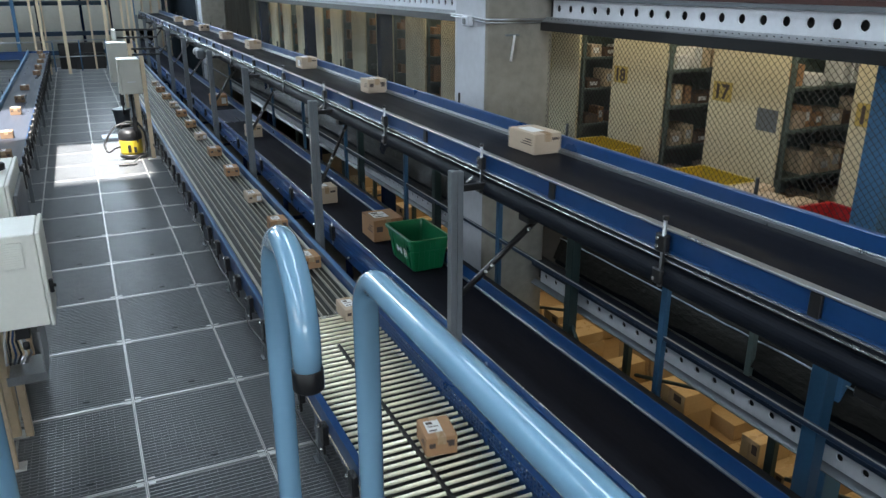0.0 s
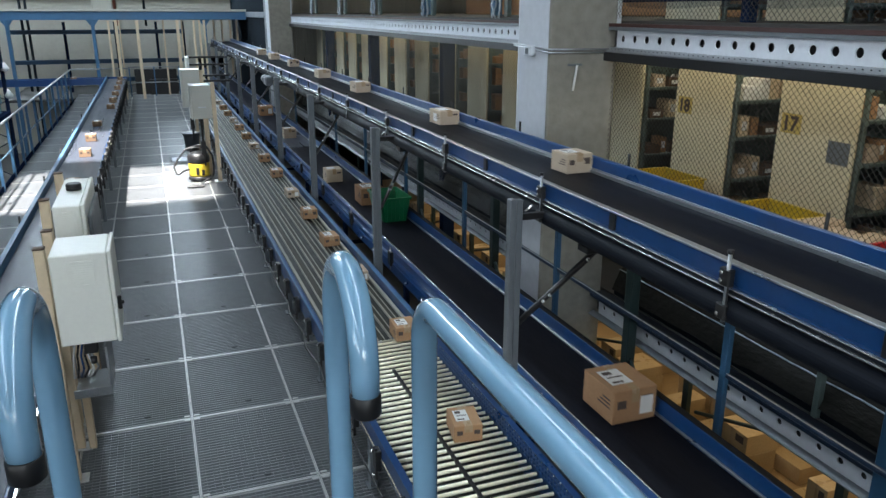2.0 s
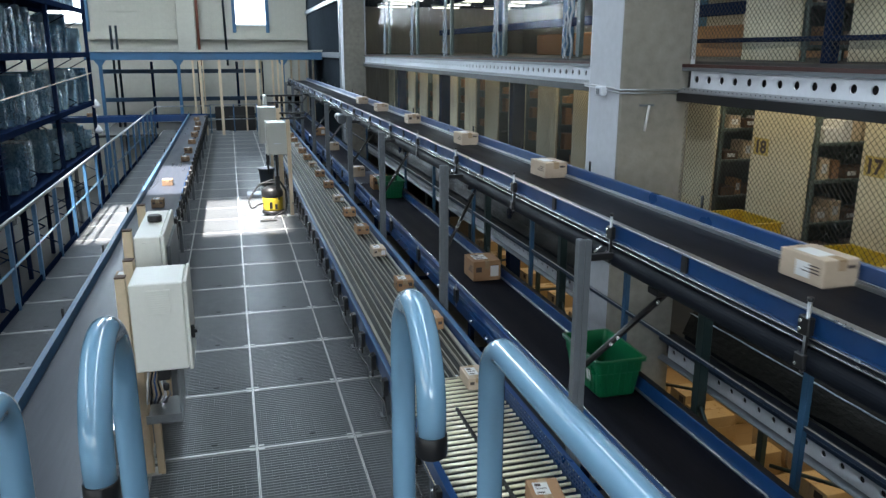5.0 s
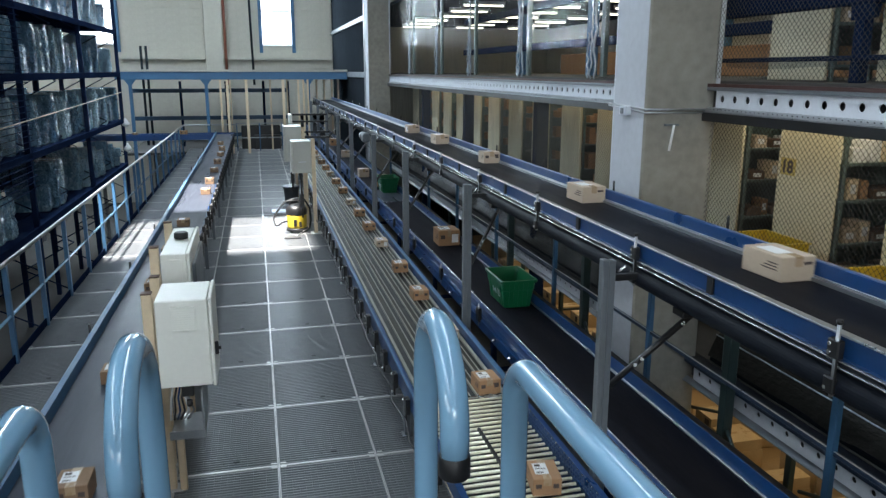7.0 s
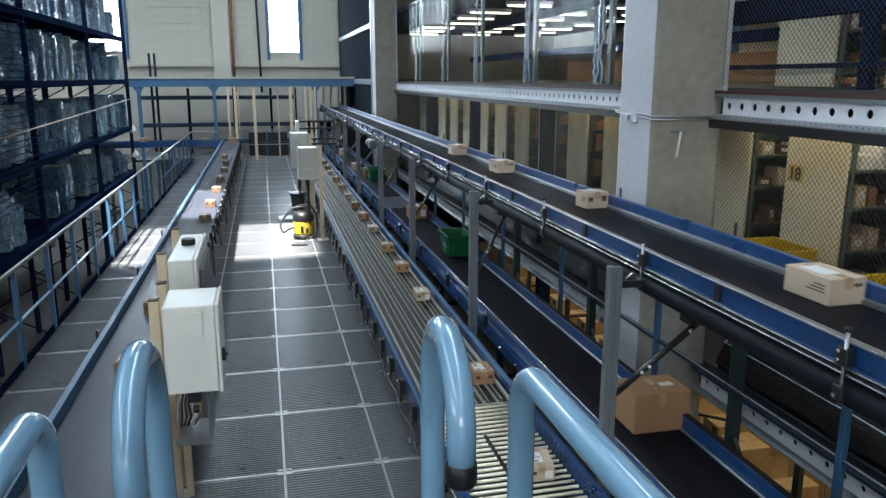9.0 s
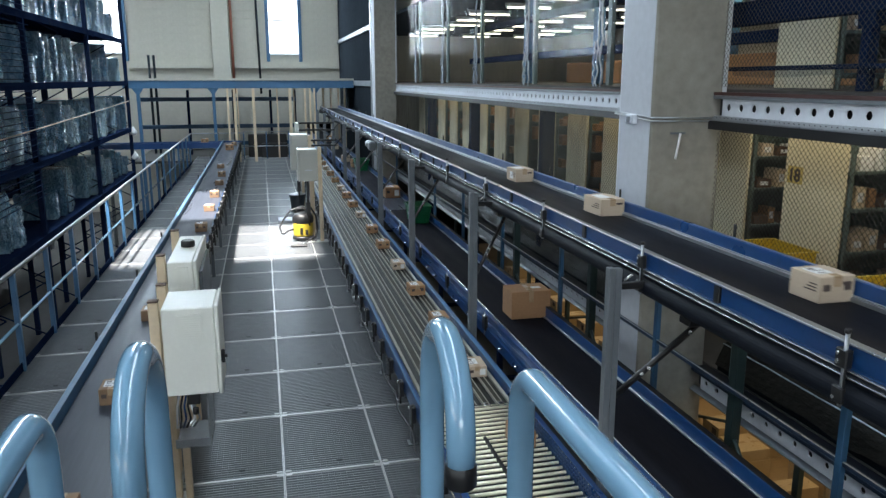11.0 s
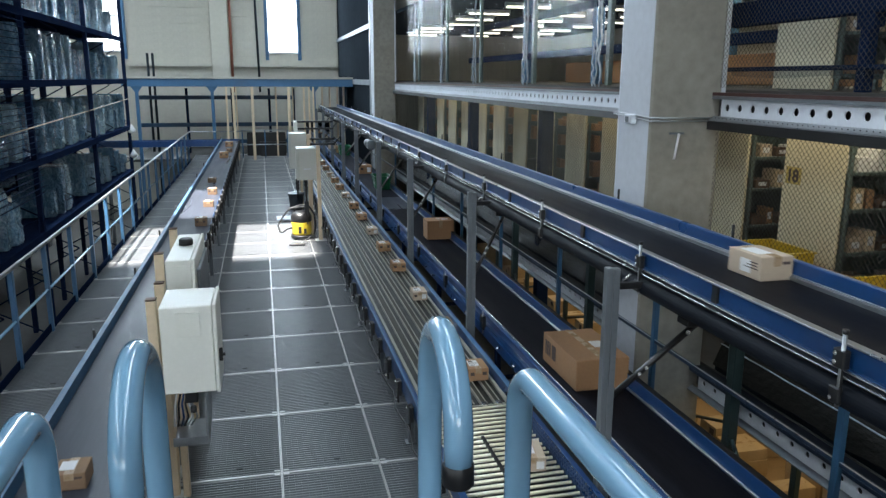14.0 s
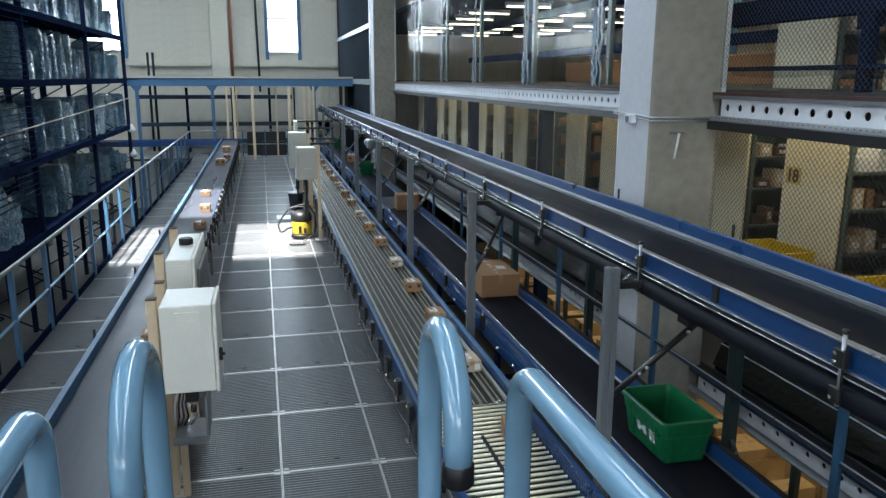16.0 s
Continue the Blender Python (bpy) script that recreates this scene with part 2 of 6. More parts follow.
M = dict(
    rail_blue=mat("blue_steel", (0.009, 0.050, 0.160), 0.33, 0.0, 0.14, 3, 0.05, 90, dirt=0.25),
    dark_blue=mat("dark_blue_steel", (0.010, 0.019, 0.048), 0.85, 0.0, 0.15, 3, spec=0.0, dirt=0.08),
    beam_blue=mat("beam_blue", (0.05, 0.14, 0.26), 0.45, 0.0, 0.12, 2, dirt=0.2),
    tube_blue=mat("light_blue_lacquer", (0.205, 0.385, 0.545), 0.26, 0.0, 0.012, 8, coat=1.0, rv=0.01),
    belt=mat("black_belt", (0.006, 0.007, 0.011), 0.42, 0.0, 0.25, 2.2, 0.06, 300, spec=0.055, stretch=(2, 0.25, 1)),
    belt_low=mat("dull_black_belt", (0.013, 0.014, 0.020), 0.6, 0.0, 0.3, 2.2, 0.08, 300, spec=0.05, stretch=(2, 0.25, 1)),
    belt_grey=mat("grey_belt", (0.052, 0.059, 0.078), 0.32, 0.0, 0.16, 2.0, 0.03, 250, spec=0.10, stretch=(2.5, 0.2, 1)),
    steel=mat("galvanised_steel", (0.42, 0.44, 0.46), 0.34, 0.85, 0.18, 12, 0.05, 60),
    bright=mat("bright_steel", (0.72, 0.72, 0.70), 0.22, 0.9, 0.12, 10),
    alu=mat("painted_steel_white", (0.62, 0.65, 0.70), 0.45, 0.0, 0.08, 3, dirt=0.2),
    grate=mat("grating_steel", (0.30, 0.315, 0.33), 0.32, 0.40, 0.13, 1.1, rnd=0.25),
    grate_edge=mat("grating_edge_steel", (0.62, 0.63, 0.62), 0.36, 0.4, 0.15, 6),
    grey_post=mat("grey_paint", (0.135, 0.15, 0.165), 0.42, 0.1, 0.12, 4, dirt=0.2),
    cover=mat("dark_cover_sheet", (0.006, 0.008, 0.013), 0.6, 0.0, 0.14, 3, spec=0.15),
    black=mat("black_plastic", (0.012, 0.012, 0.013), 0.4, 0.0, 0.2, 20),
    cream=mat("cream_paint", (0.70, 0.56, 0.38), 0.45, 0.0, 0.08, 5, dirt=0.15),
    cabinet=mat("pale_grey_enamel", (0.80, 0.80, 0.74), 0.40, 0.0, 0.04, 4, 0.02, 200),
    # cabinet enamel darkened to stand for weaker light at the far cabinets
    cabinet_shaded=mat("shaded_grey_enamel", (0.50, 0.50, 0.45), 0.40, 0.0, 0.05, 4, 0.02, 200),
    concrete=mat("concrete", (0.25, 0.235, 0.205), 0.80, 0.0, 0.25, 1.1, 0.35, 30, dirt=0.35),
    lit_skim=mat("lit_skim_coat", (0.46, 0.48, 0.52), 0.7, 0.0, 0.10, 1.4, 0.15, 40, dirt=0.15),
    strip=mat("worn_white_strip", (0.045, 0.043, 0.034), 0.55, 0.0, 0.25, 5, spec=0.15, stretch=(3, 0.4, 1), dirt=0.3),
    strip_thin=mat("pale_strip", (0.36, 0.345, 0.29), 0.35, 0.0, 0.15, 5, stretch=(3, 0.4, 1), dirt=0.15),
    strip_bed=mat("dark_conveyor_bed", (0.010, 0.0095, 0.0085), 0.6, 0.1, 0.2, 6),
    roller=mat("zinc_roller", (0.95, 0.89, 0.68), 0.22, 0.0, 0.08, 9, coat=1.0),
    card=mat("cardboard", (0.37, 0.21, 0.11), 0.78, 0.0, 0.12, 5, 0.15, 120, rnd=0.35),
    card_gloss=mat("taped_cardboard", (0.40, 0.28, 0.15), 0.32, 0.0, 0.16, 5, 0.25, 40, rnd=0.4),
    card_brown=mat("plain_brown_cardboard", (0.24, 0.15, 0.09), 0.8, 0.0, 0.12, 5, 0.15, 120, rnd=0.35),
    card_pale=mat("pale_cardboard", (0.50, 0.40, 0.30), 0.75, 0.0, 0.08, 5, 0.12, 120, rnd=0.2),
    card_dark=mat("dark_cardboard", (0.10, 0.06, 0.04), 0.75, 0.0, 0.14, 6, rnd=0.3),
    paper=mat("white_label_paper", (0.74, 0.74, 0.74), 0.6, 0.0, 0.04, 12),
    ink=mat("printed_ink", (0.07, 0.05, 0.045), 0.7, 0.0, 0.2, 30),
    tape=mat("brown_tape", (0.40, 0.28, 0.17), 0.28, 0.0, 0.08, 9),
    tote=mat("green_plastic", (0.006, 0.125, 0.050), 0.33, 0.0, 0.12, 5, 0.04, 120),
    yellow=mat("yellow_plastic", (0.52, 0.38, 0.03), 0.35, 0.0, 0.1, 6),
    yellow_sign=mat("yellow_sign", (0.55, 0.42, 0.12), 0.5, 0.0, 0.1, 6),
    red=mat("red_plastic", (0.42, 0.015, 0.02), 0.4, 0.0, 0.1, 6),
    panel=mat("cream_end_panel", (0.66, 0.60, 0.42), 0.5, 0.0, 0.05, 1.5, dirt=0.06),
    shelf=mat("grey_green_shelf", (0.12, 0.16, 0.15), 0.45, 0.3, 0.15, 4),
    wall=mat("pale_wall_panel", (0.50, 0.48, 0.415), 0.6, 0.0, 0.08, 0.8, 0.05, 20, dirt=0.10),
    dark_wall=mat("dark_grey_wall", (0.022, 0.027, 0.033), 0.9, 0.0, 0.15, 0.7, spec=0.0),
    roof=mat("roof_sheet", (0.13, 0.135, 0.14), 0.7, 0.0, 0.1, 0.6),
    screed=mat("dusty_concrete_floor", (0.05, 0.048, 0.046), 0.85, 0.0, 0.2, 0.8),
    guard_blue=mat("guard_blue_paint", (0.025, 0.075, 0.14), 0.40, 0.0, 0.14, 4, dirt=0.2),
    guard_dark=mat("dark_navy_paint", (0.010, 0.022, 0.045), 0.42, 0.0, 0.14, 4, dirt=0.2),
    wire=mat("fence_wire", (0.05, 0.048, 0.045), 0.5, 0.6, 0.2, 8),
    wood=mat("pallet_wood", (0.34, 0.22, 0.11), 0.75, 0.0, 0.2, 4, 0.2, 60, stretch=(1, 6, 6), rnd=0.2),
    wrap=wrap_mat("film_wrapped_goods"),
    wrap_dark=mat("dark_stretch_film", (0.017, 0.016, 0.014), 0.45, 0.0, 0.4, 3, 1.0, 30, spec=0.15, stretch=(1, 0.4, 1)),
    fold=mat("bunched_film", (0.40, 0.46, 0.52), 0.08, 0.0, 0.5, 6, 1.0, 14, spec=1.0, stretch=(1, 1, 0.3)),
    rust=mat("red_brown_edge", (0.05, 0.018, 0.015), 0.6, 0.0, 0.2, 5),
    rust_pipe=mat("rust_red_pipe", (0.22, 0.07, 0.04), 0.6, 0.0, 0.12, 4),
    rubber=mat("dark_rubber", (0.03, 0.03, 0.03), 0.55, 0.0, 0.2, 20),
    bin=mat("dark_bin_plastic", (0.035, 0.045, 0.055), 0.45, 0.0, 0.1, 10),
    green_post=mat("green_upright", (0.024, 0.042, 0.042), 0.45, 0.1, 0.15, 5),
    rope=mat("pale_rope", (0.55, 0.48, 0.36), 0.8, 0.0, 0.15, 40),
    tube=glow("fluorescent_tube", (1.0, 0.93, 0.72), 0.9),
    daylight=glow("daylight_pane", (0.92, 0.97, 1.0), 0.7),
    film=film_mat("clear_film_curtain", (0.05, 0.055, 0.06), 0.12, 0.06, 0.22, 3.0),
    film_dull=film_mat("dull_film_sheet", (0.10, 0.09, 0.07), 0.26, 0.25, 0.4, 3.0),
)


# ---- mesh tools ----
class Shape:
    """Collects vertices and faces for one mesh."""

    def __init__(self):
        self.v, self.f, self.smooth = [], [], []

    def add(self, verts, faces, smooth=False):
        o = len(self.v)
        self.v += [tuple(p) for p in verts]
        self.f += [tuple(i + o for i in fc) for fc in faces]
        self.smooth += [smooth] * len(faces)
        return self

    def box(self, x0, y0, z0, x1, y1, z1):
        v = [(x, y, z) for z in (z0, z1) for y in (y0, y1) for x in (x0, x1)]
        return self.add(v, [(0, 2, 3, 1), (4, 5, 7, 6), (0, 1, 5, 4), (2, 6, 7, 3), (0, 4, 6, 2), (1, 3, 7, 5)])

    def cbox(self, x0, y0, z0, x1, y1, z1, c=0.005):
        """A box with chamfered edges."""
        lo, hi = (x0, y0, z0), (x1, y1, z1)
        v, idx = [], {}
        for sx in (0, 1):
            for sy in (0, 1):
                for sz in (0, 1):
                    s = (sx, sy, sz)
                    for ax in range(3):
                        p = []
                        for k in range(3):
                            e = hi[k] if s[k] else lo[k]
                            p.append(e if k == ax else e + (-c if s[k] else c))
                        idx[s, ax] = len(v)
                        v.append(p)
        f = []
        for ax in range(3):
            u, w = (ax + 1) % 3, (ax + 2) % 3
            for side in (0, 1):
                q = []
                for a, b in ((0, 0), (1, 0), (1, 1), (0, 1)):
                    s = [0, 0, 0]
                    s[ax], s[u], s[w] = side, a, b
                    q.append(idx[tuple(s), ax])
                f.append(tuple(q if side else q[::-1]))
            for a in (0, 1):
                for b in (0, 1):
                    s, r = [0, 0, 0], [0, 0, 0]
                    s[u], s[w], r[u], r[w], r[ax] = a, b, a, b, 1
                    s, r = tuple(s), tuple(r)
                    q = (idx[s, u], idx[r, u], idx[r, w], idx[s, w])
                    f.append(q if (a + b) % 2 else q[::-1])
        for sx in (0, 1):
            for sy in (0, 1):
                for sz in (0, 1):
                    q = tuple(idx[(sx, sy, sz), k] for k in range(3))
                    f.append(q if (sx + sy + sz) % 2 else q[::-1])
        return self.add(v, f)

    def prism(self, outline, axis, a, b):
        """A closed outline of (u, w) pairs, drawn out from a to b along axis 0, 1 or 2."""
        n = len(outline)

        def place(u, w, d):
            p = [0, 0, 0]
            p[axis], p[(axis + 1) % 3], p[(axis + 2) % 3] = d, u, w
            return tuple(p)
        v = [place(u, w, a) for u, w in outline] + [place(u, w, b) for u, w in outline]
        f = [tuple(range(n))[::-1], tuple(range(n, 2 * n))]
        f += [(i, (i + 1) % n, n + (i + 1) % n, n + i) for i in range(n)]
        return self.add(v, f)

    def rod(self, p, q, r, n=10, r2=None, caps=True):
        return self.pipe([p, q], r, n, r2=r2, caps=caps)

    def pipe(self, pts, r, n=12, caps=True, r2=None):
        pts = [Vector(p) for p in pts]
        v, f = [], []
        up = None
        for i, p in enumerate(pts):
            d = (pts[min(i + 1, len(pts) - 1)] - pts[max(i - 1, 0)]).normalized()
            if up is None:
                up = d.orthogonal().normalized()
            up = (up - d * up.dot(d)).normalized()
            side = d.cross(up)
            rad = r if r2 is None else r + (r2 - r) * i / (len(pts) - 1)
            v += [p + (up * math.cos(2 * math.pi * k / n) + side * math.sin(2 * math.pi * k / n)) * rad for k in range(n)]
        for i in range(len(pts) - 1):
            for k in range(n):
                f.append((i * n + k, i * n + (k + 1) % n, (i + 1) * n + (k + 1) % n, (i + 1) * n + k))
        self.add(v, f, True)
        if caps:
            o = len(self.v) - len(v)
            self.f += [tuple(o + k for k in range(n))[::-1], tuple(o + len(v) - n + k for k in range(n))]
            self.smooth += [False, False]
        return self

    def lathe(self, profile, cx=0, cy=0, n=24):
        """Rings of (radius, z) about an upright axis."""
        v = [(cx + r * math.cos(2 * math.pi * k / n), cy + r * math.sin(2 * math.pi * k / n), z) for r, z in profile for k in range(n)]
        f = [(i * n + k, i * n + (k + 1) % n, (i + 1) * n + (k + 1) % n, (i + 1) * n + k) for i in range(len(profile) - 1) for k in range(n)]
        self.add(v, f, True)
        o = len(self.v) - len(v)
        self.f += [tuple(o + k for k in range(n))[::-1], tuple(o + len(v) - n + k for k in range(n))]
        self.smooth += [False, False]
        return self

    def mesh(self, name, material):
        me = bpy.data.meshes.new(name)
        me.from_pydata(self.v, [], self.f)
        me.polygons.foreach_set("use_smooth", self.smooth)
        me.materials.append(M[material] if isinstance(material, str) else material)
        me.update()
        return me


def thing(name, label, category, group="", at=(0, 0, 0), kind=""):
    ob = new(name)
    ob.empty_display_size = 0.05
    ob.location = at
    return tagged(ob, label, category, group, kind)


def part(name, shape, material, parent=None, label=""):
    ob = new(name, shape.mesh(name, material) if isinstance(shape, Shape) else shape)
    ob.parent = parent
    if label:
        tagged(ob, label)
    return ob


def solid(name, shape, material, label, category, group="", kind=""):
    """A thing or piece of the setting of a single mesh."""
    return tagged(part(name, shape, material), label, category, group, kind)


def bend(pts, radius, n=8):
    """A polyline with its corners rounded."""
    pts = [Vector(p) for p in pts]
    out = [pts[0]]
    for a, b, c in zip(pts, pts[1:], pts[2:]):
        u, w = (a - b).normalized(), (c - b).normalized()
        half = u.angle(w) / 2
        if half > 1.5:
            continue
        t = radius / math.tan(half)
        centre = b + (u + w).normalized() * (radius / math.sin(half))
        p, q = b + u * t - centre, b + w * t - centre
        ang = p.angle(q)
        for k in range(n + 1):
            s = k / n
            out.append(centre + (p * math.sin((1 - s) * ang) + q * math.sin(s * ang)) / math.sin(ang))
    return out + [pts[-1]]

# ---- the hall ----
rng = random.Random(4)
PANEL_X = [-2.62, -1.70, -0.742, 0.026, 0.794, 1.562]
ROW, ROW0 = 1.094, 9.926


def build_shell():
    s = Shape()
    s.box(-21, -30, -2.95, 14, 50, -2.75)
    solid("floor_lower", s, "screed", "dusty dark concrete floor of the storey below", "floor", kind="structure")
    # unseen roof sheet with added skylights and the slit through which the sun falls
    holes = list(HATCHES) + [h[:4] for h in FILL_SKYLIGHTS]
    xs = sorted({-21.0, 14.0, *(h[k] for h in holes for k in (0, 1))})
    ys = sorted({-30.0, 36.0, *(h[k] for h in holes for k in (2, 3))})
    s = Shape()
    for xa, xb in zip(xs, xs[1:]):
        for ya, yb in zip(ys, ys[1:]):
            mx, my = (xa + xb) / 2, (ya + yb) / 2
            if not any(h[0] < mx < h[1] and h[2] < my < h[3] for h in holes):
                s.box(xa, ya, ROOF, xb, yb, ROOF + 0.25)
    solid("ceiling", s, "roof", "unseen grey profiled roof sheet with added skylight strips", "ceiling", kind="structure")
    for x0, x1, y0, y1, power in FILL_SKYLIGHTS:
        solid("skylight_pane", Shape().box(x0, y0, ROOF + 0.1, x1, y1, ROOF + 0.13), "daylight", "unseen milky skylight pane added in the roof", "skylight", kind="structure")
    # bright bands out of view, added to go with the west and south fill
    solid("window_band_west", Shape().box(-20.99, -25, 2.45, -20.95, -1, 7.95), "daylight", "unseen long band of bright windows added as fill light", "window", kind="structure")
    solid("window_band_south", Shape().box(-14, -29.99, 3.0, 2, -29.95, 8.0), "daylight", "unseen long band of bright windows added as fill light", "window", kind="structure")
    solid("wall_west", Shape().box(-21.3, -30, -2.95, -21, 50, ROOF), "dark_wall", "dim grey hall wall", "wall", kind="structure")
    solid("wall_east", Shape().box(14, -30, -2.95, 14.3, 50, ROOF), "wall", "pale storage wall", "wall", kind="structure")
    solid("wall_south", Shape().box(-21, -30.3, -2.95, 14, -30, ROOF), "wall", "pale hall wall", "wall", kind="structure")
    # north wall with two tall windows and a hatch for the belt
    s = Shape()
    y0, y1 = 36, 36.3
    wins = ((-7.2, -5.65, 4.15, 7.6), (0.46, 1.74, 4.15, 7.6))
    s.box(-21, y0, -2.95, -7.2, y1, ROOF).box(-5.65, y0, -2.95, 0.46, y1, ROOF)
    s.box(1.74, y0, -2.95, 1.95, y1, ROOF).box(3.1, y0, -2.95, 14, y1, ROOF)
    s.box(1.95, y0, -2.95, 3.1, y1, -0.2).box(1.95, y0, 1.1, 3.1, y1, ROOF)
    for x0, x1, z0, z1 in wins:
        s.box(x0, y0, -2.95, x1, y1, z0).box(x0, y0, z1, x1, y1, ROOF)
    north = solid("wall_north", s, "wall", "pale cream cladded end wall", "wall", kind="structure")
    # horizontal cladding sheets
    board = Shape().box(-2.05, -0.05, 0.0, 2.05, 0, 0.315).mesh("cladding_sheet", "wall")
    for z in [3.62 + 0.34 * i for i in range(17)]:
        for x0, x1 in ((-5.05, -2.05), (-1.75, -0.05), (0.05, 0.4) if z > 3.9 else (0.05, 3.5), (2.15, 3.5)):
            if z < 3.9 and x0 == 2.15:
                continue
            ob = part("cladding_sheet", board, None, north)
            ob.location, ob.scale = ((x0 + x1) / 2, y0 - 0.002, z), ((x1 - x0) / 4.1, 1, 1)
    for x0, x1, z0, z1 in wins:
        w = thing("window", "tall blown-out window in a blue frame", "window", kind="structure")
        f = Shape()
        for a, b in ((x0 - 0.15, x0), (x1, x1 + 0.15)):
            f.cbox(a, 35.86, z0 - 0.35, b, 36.02, z1 + 0.2, 0.01)
        part("frame", f, "beam_blue", w)
        part("sill", Shape().box(x0, 35.9, z0 - 0.06, x1, 36.25, z0), "alu", w)
        for a, b in ((z0, z0 + 1.42), (z0 + 1.48, z0 + 2.4), (z0 + 2.46, z1)):
            part("pane", Shape().box(x0, 36.14, a, x1, 36.16, b), "daylight", w)
        part("transom", Shape().box(x0, 36.1, z0 + 1.42, x1, 36.2, z0 + 1.48).box(x0, 36.1, z0 + 2.4, x1, 36.2, z0 + 2.46), "steel", w)
    solid("wall_pillar", Shape().cbox(-2.0, 35.55, -2.75, -1.25, 35.99, ROOF, 0.02), "wall", "pale wall pillar", "pillar", kind="structure")
    solid("trim", Shape().box(-5.5, 35.7, 3.5, -2.05, 35.95, 3.62).box(-1.2, 35.7, 3.5, 3.5, 35.95, 3.62).box(-5.5, 35.7, 3.1, 3.5, 35.95, 3.2), "wall", "pale ledge along the end wall", "trim", kind="structure")
    solid("pipe", Shape().rod((-1.15, 35.6, 2.4), (-1.15, 35.6, ROOF), 0.06), "rust_pipe", "rust-red riser pipe on the end wall", "pipe")
    solid("pipe", Shape().rod((0.0, 35.6, 2.4), (-0.1, 35.6, ROOF), 0.05), "dark_wall", "dark conduit on the end wall", "pipe")
    solid("pipe", Shape().rod((-4.45, 34, -2.75), (-4.45, 34, 4.0), 0.05).rod((-4.25, 34, -2.75), (-4.25, 34, 4.0), 0.05), "dark_wall", "pair of black upright pipes", "pipe")
    # tunnel beyond the hatch
    t = Shape().box(1.85, 36.3, -0.3, 3.2, 50, -0.2).box(1.85, 36.3, 1.1, 3.2, 50, 1.2).box(1.75, 36.3, -0.3, 1.85, 50, 1.2).box(3.2, 36.3, -0.3, 3.3, 50, 1.2)
    solid("belt_tunnel", t, "dark_wall", "dark belt tunnel behind the end wall", "tunnel", kind="structure")


_k = ROOF / -SUN_DIR.z
# sunlit patches on the walkways, carried up along the sun's way to the roof
HATCHES = [(x0 - SUN_DIR.x * _k, x1 - SUN_DIR.x * _k, y0 - SUN_DIR.y * _k, y1 - SUN_DIR.y * _k) for x0, x1, y0, y1 in ((-2.9, 0.80, 12.9, 16.2),)]


def build_floor():
    fl = solid("floor", Shape().box(1.6, -29, -0.16, 3.25, 36, -0.05), "screed", "steel grating walkway on dark joists", "floor", kind="structure")
    joists = Shape()
    for x in PANEL_X:
        joists.box(x - 0.03, -29, -0.24, x + 0.03, 34, -0.035)
    for k in range(-11, 20):
        joists.box(-2.62, ROW0 + ROW * k - 0.02, -0.14, 1.56, ROW0 + ROW * k + 0.02, -0.035)
    part("joists", joists, "grey_post", fl)
    solid("floor_rear", Shape().box(-2.62, -29, -0.03, 1.56, ROW0 - 11 * ROW, 0.0), "grate", "steel walkway plate", "floor", kind="structure")
    made = {}
    for i, (x0, x1) in enumerate(zip(PANEL_X, PANEL_X[1:])):
        w = round(x1 - x0, 3)
        if w not in made:
            s, e = Shape(), Shape()
            ny, nx = 30, round(w / 0.048)
            for k in range(1, ny):
                y = ROW * k / ny
                s.box(0.01, y - 0.0036, -0.028, w - 0.01, y + 0.0036, 0)
            for k in range(1, nx):
                x = w * k / nx
                s.box(x - 0.0013, 0.01, -0.024, x + 0.0013, ROW - 0.01, -0.007)
            e.box(0.002, 0.002, -0.032, 0.008, ROW - 0.002, 0.002).box(w - 0.008, 0.002, -0.032, w - 0.002, ROW - 0.002, 0.002)
            e.box(0.008, 0.002, -0.032, w - 0.008, 0.012, 0.003).box(0.008, ROW - 0.012, -0.032, w - 0.008, ROW - 0.002, 0.003)
            for cx in (0.035, w - 0.035):
                for cy in (0.03, ROW - 0.03):
                    e.cbox(cx - 0.022, cy - 0.012, 0.0025, cx + 0.022, cy + 0.012, 0.009, 0.002)
            made[w] = s.mesh("grating_panel", "grate"), e.mesh("panel_edge", "grate_edge")
        for k in range(-11, 20):
            p = part("grating_panel", made[w][0], None, fl)
            p.location = (x0, ROW0 + ROW * k, 0.0)
            part("panel_edge", made[w][1], None, p)


# ---- conveyors ----
BELT_Z = 0.60  # top of the low belt


